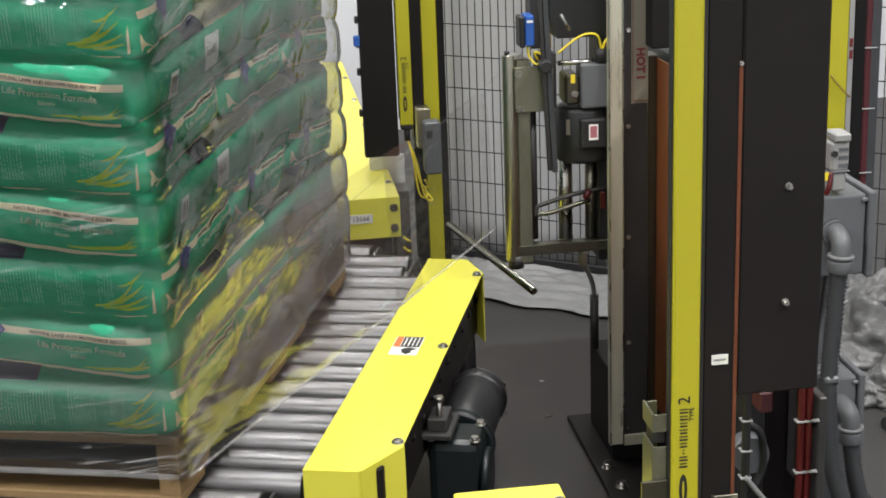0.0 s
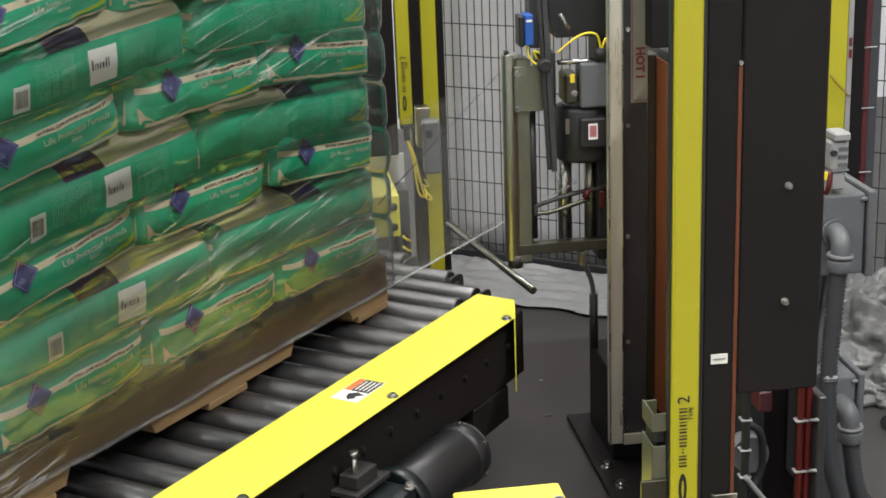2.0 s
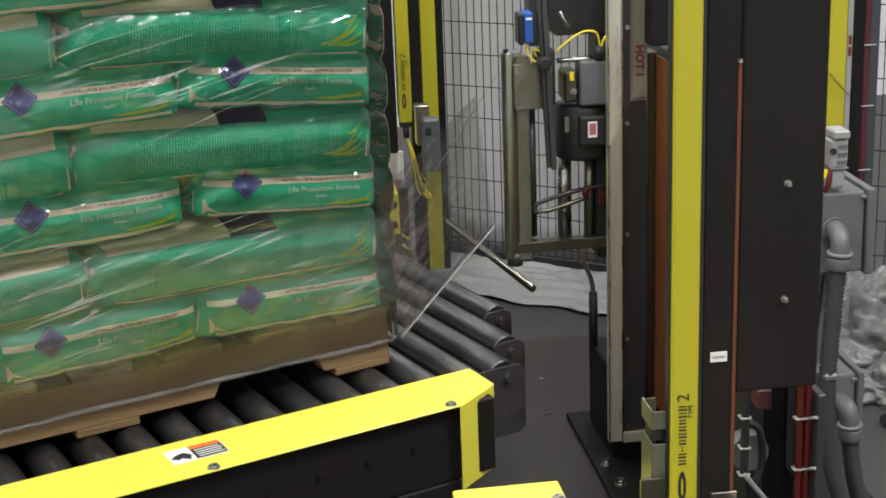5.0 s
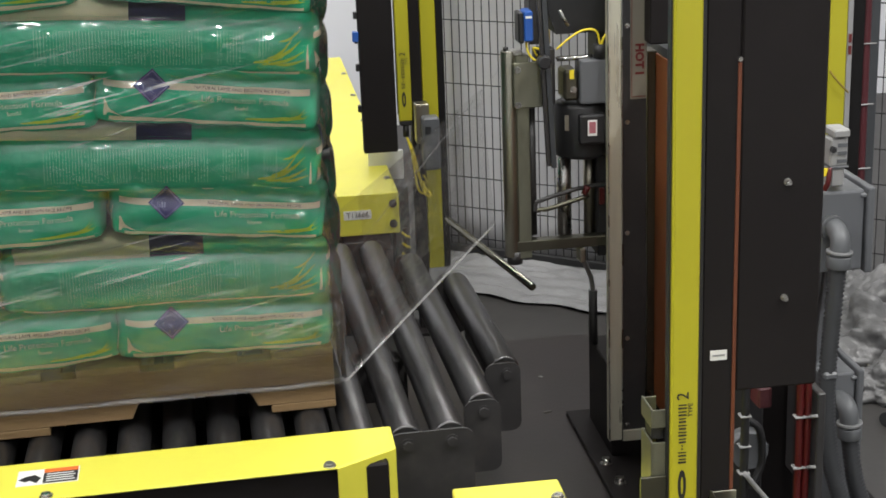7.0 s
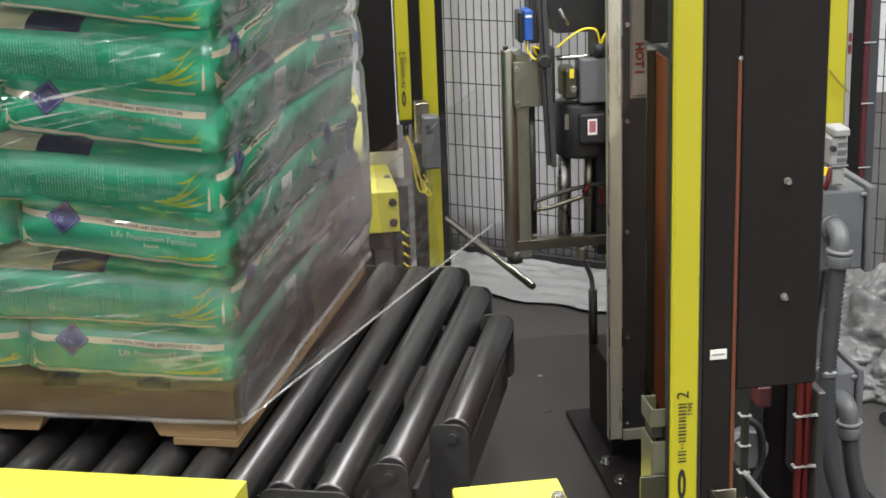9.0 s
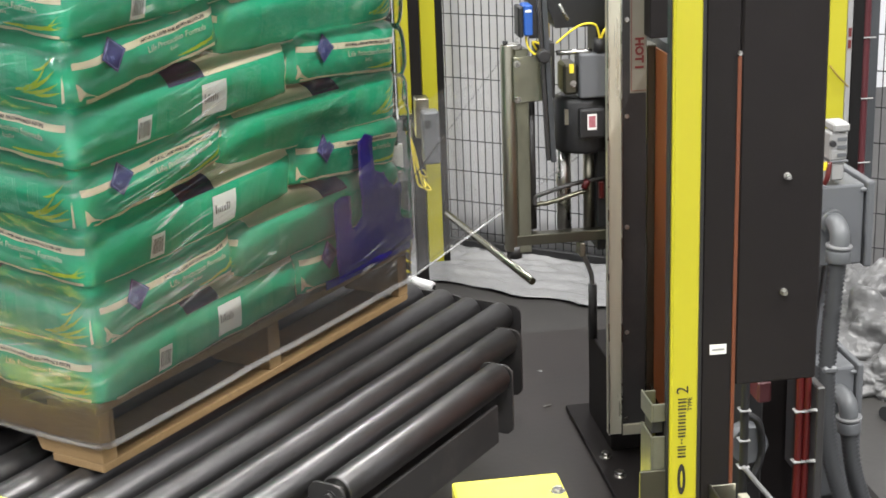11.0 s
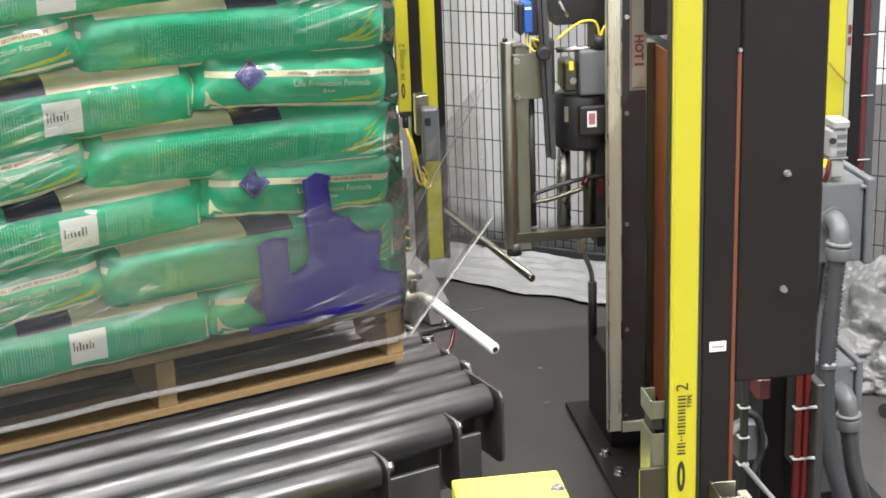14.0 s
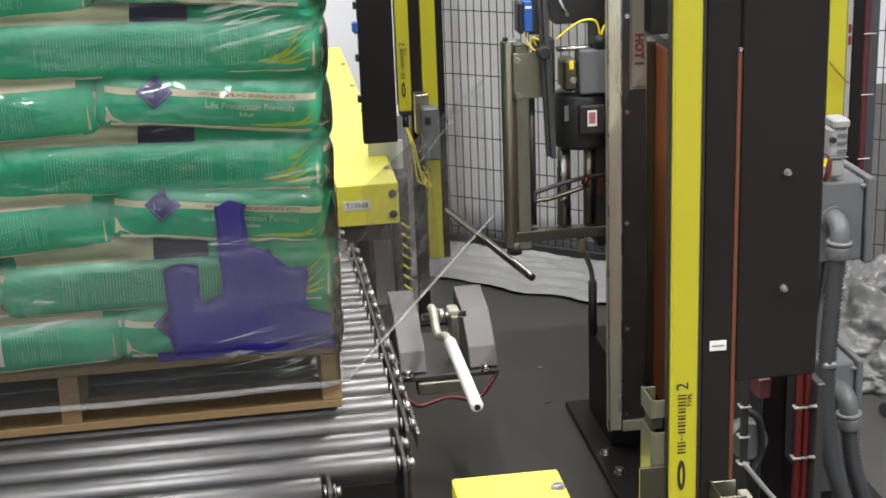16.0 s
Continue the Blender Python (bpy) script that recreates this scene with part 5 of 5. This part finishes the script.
# ---- stretch film round the load ----
def build_film():
    x0, x1, y0, y1, r = -0.716, 0.547, -0.497, 0.550, 0.028
    loop = []
    def corner(cx, cy, a0):
        for a in range(0, 91, 15):
            loop.append((cx + r * math.cos(radians(a0 + a)), cy + r * math.sin(radians(a0 + a)), a0 + a))
    def side(p, q, ang, n):
        for k in range(1, n):
            loop.append((p[0] + (q[0] - p[0]) * k / n, p[1] + (q[1] - p[1]) * k / n, ang))
    corner(x1 - r, y1 - r, 0)
    side((x1 - r, y1), (x0 + r, y1), 90, 60)
    corner(x0 + r, y1 - r, 90)
    side((x0, y1 - r), (x0, y0 + r), 180, 50)
    corner(x0 + r, y0 + r, 180)
    side((x0 + r, y0), (x1 - r, y0), 270, 60)
    corner(x1 - r, y0 + r, 270)
    side((x1, y0 + r), (x1, y1 - r), 0, 50)
    film = empty("stretch_film", "clear wrinkled stretch film round the bags, milky near the pallet", "stretch film")
    bm = bmesh.new()
    nz = 150
    rows = []
    for j in range(nz + 1):
        z = 0.508 + j * (1.47 - 0.508) / nz
        row = []
        for x, y, a in loop:
            n = Vector((math.cos(radians(a)), math.sin(radians(a)), 0))
            p = Vector((x, y, z))
            lay = (z - LOAD_Z) / 0.1085
            lay -= sag(x, y, lay)[0] / 0.1085
            edge = abs(2 * ((lay + 0.06) % 1.0) - 1)
            dent = 0.010 * edge ** 4 * ramp(lay, 0.3, 1.2)
            kept = ramp(x, 0.52, 0.54) * ramp(y, 0.14, 0.2) * ramp(0.93 - z, 0.0, 0.04)   # taut over the blue sheet
            low = max(0, min(1, (LOAD_Z + 0.03 - z) / 0.06))
            calm = 0.35 + 0.65 * max(0.0, min(1.0, (z - 0.74) / 0.1))
            wr = 0.0010 * noise.noise(Vector((x * 5, y * 5, z * 32))) + 0.007 * noise.noise(Vector((x * 6, y * 6, z * 8 + 5)))
            wr += low * 0.004 * noise.noise(Vector((x * 40, y * 40, z * 3)))
            row.append(bm.verts.new(p - n * (dent * (1 - kept) + (0.012 if y > -0.47 else 0.003) * low) + n * (wr * calm * (1 - kept) + (0.003 + 0.002 * wr / 0.006) * kept)))
        rows.append(row)
    m = len(loop)
    for a, b in zip(rows, rows[1:]):
        for k in range(m):
            f = bm.faces.new((a[k], a[(k + 1) % m], b[(k + 1) % m], b[k]))
            f.smooth = True
    uv = bm.loops.layers.uv.new("wrap")
    run = [0.0]
    for k in range(m):
        a, b = loop[k], loop[(k + 1) % m]
        run.append(run[-1] + math.hypot(b[0] - a[0], b[1] - a[1]))
    bm.verts.index_update()
    for f in bm.faces:
        ks = [l.vert.index % m for l in f.loops]
        for l, k in zip(f.loops, ks):
            l[uv].uv = (run[m] if k == 0 and m - 1 in ks else run[k], l.vert.co.z)
    part("film_skin", bm, FILM, film)
    part("film_hem", tube([(x * 0.985, y * 0.985, 0.508 + 0.004 * noise.noise(Vector((x * 6, y * 6, 0)))) for x, y, a in loop[::3]] + [(loop[0][0] * 0.985, loop[0][1] * 0.985, 0.508)], 0.0060, 8), FILM_ROPE, film)
    return rides(film)


build_film()


def build_blue_sheet():
    o = [(0.245, 0.605), (0.24, 0.77), (0.272, 0.78), (0.305, 0.772), (0.303, 0.70), (0.345, 0.715), (0.342, 0.885), (0.37, 0.893), (0.397, 0.884), (0.398, 0.805), (0.435, 0.797),
         (0.452, 0.765), (0.50, 0.755), (0.497, 0.68), (0.530, 0.66), (0.532, 0.612), (0.40, 0.598)]
    bm = prism(o, -0.0004, 0.0004)
    bmesh.ops.triangulate(bm, faces=[f for f in bm.faces if len(f.verts) > 4])
    bmesh.ops.subdivide_edges(bm, edges=list(bm.edges), cuts=3, use_grid_fill=True)
    for v in bm.verts:
        y, z, d = v.co.x - 0.016 * ramp(0.54 - v.co.x, 0.0, 0.04), v.co.y - 0.006, v.co.z
        y, z = y + 0.008 * noise.noise(Vector((y * 38, z * 38, 5))), z + 0.008 * noise.noise(Vector((y * 38, z * 38, 9)))
        v.co = Vector((0.5470 + d + 0.002 * noise.noise(Vector((y * 14, z * 14, 2))), y, z))
    bmesh.ops.recalc_face_normals(bm, faces=bm.faces)
    ob = part("blue_sheet", bm, BLUE_SHEET, smooth=True)
    tagged(ob, "torn dark blue plastic sheet caught under the film", "plastic sheet")
    strip = part("blue_tail", box(0.533, 0.5365, 0.2, 0.530, 0.583, 0.600, 0), BLUE_SHEET, ob)
    return rides(ob)


build_blue_sheet()

# ---- film between the carriage and the load, in straight pieces that slide over each other ----
LEAVE = Vector((0.955, 0.13, 0.622))
LEAVE_HIGH = Vector((0.975, 0.13, 0.985))
LONG = 0.47


def film_piece(name, label, sheet):
    ob = empty(name, label, "stretch film")
    part("rolled_edge", tube([(0, 0, 0), (LONG * 0.3, 0.001, 0.001), (LONG * 0.7, -0.001, 0), (LONG, 0, 0)], 0.0027 if sheet else 0.0013, 8), FILM_ROPE if sheet else FILM_STRAND, ob)
    if sheet:
        part("second_strand", tube([(0, 0.002, 0.010), (LONG * 0.5, -0.002, 0.012), (LONG, 0.002, 0.009)], 0.0014, 6), FILM_STRAND, ob)
    if sheet:
        bm = grid_patch(lambda a, b: Vector((LONG * a, 0.004 * noise.noise(Vector((a * 4, b * 9, 3))), 0.003 + 0.33 * b)), 20, 28)
        uv = bm.loops.layers.uv.new("wrap")
        for f in bm.faces:
            for l in f.loops:
                l[uv].uv = (l.vert.co.x, l.vert.co.z)
        part("film_web", bm, FILM_WEB, ob)
    return ob


film_low = [film_piece("film_web_piece", "clear film web with a rolled lower edge", True) for k in range(3)]
film_high = [film_piece("film_strand_piece", "thin rolled film strand", False) for k in range(3)]


def film_corner(t):
    """The load corner at which the film meets the load."""
    if t < 1.25:
        c = (-0.71, -0.50)
    elif t < 10.2:
        c = (0.54, -0.50)
    else:
        c = (0.54, 0.545)
    a = radians(deck_angle(t))
    return Vector((c[0] * math.cos(a) - c[1] * math.sin(a), c[0] * math.sin(a) + c[1] * math.cos(a), 0))


def along(p, q, start):
    """A pose at start metres from p towards q, its x along the line and its z as upright as may be."""
    x = (q - p).normalized()
    y = Vector((0, 0, 1)).cross(x).normalized()
    z = x.cross(y)
    m = Matrix((x, y, z)).transposed().to_4x4()
    m.translation = p + x * start
    return m


# ---- what moves ----
def motions():
    steps = [i * 0.5 for i in range(33)]
    for ob, m in riders:
        walk(ob, [(t, Matrix.Rotation(radians(deck_angle(t)), 4, "Z") @ m) for t in steps])
    fine = sorted(set([i * 0.25 for i in range(65)] + [1.2, 1.3, 10.15]))
    for pieces, start, z in ((film_low, LEAVE, 0.512), (film_high, LEAVE_HIGH, 0.74)):
        for k, ob in enumerate(pieces):
            rows = []
            for t in fine:
                end = film_corner(t)
                end.z = z
                span = (end - start).length - LONG
                rows.append((t, along(start, end, span * k / 2)))
            walk(ob, rows)


motions()
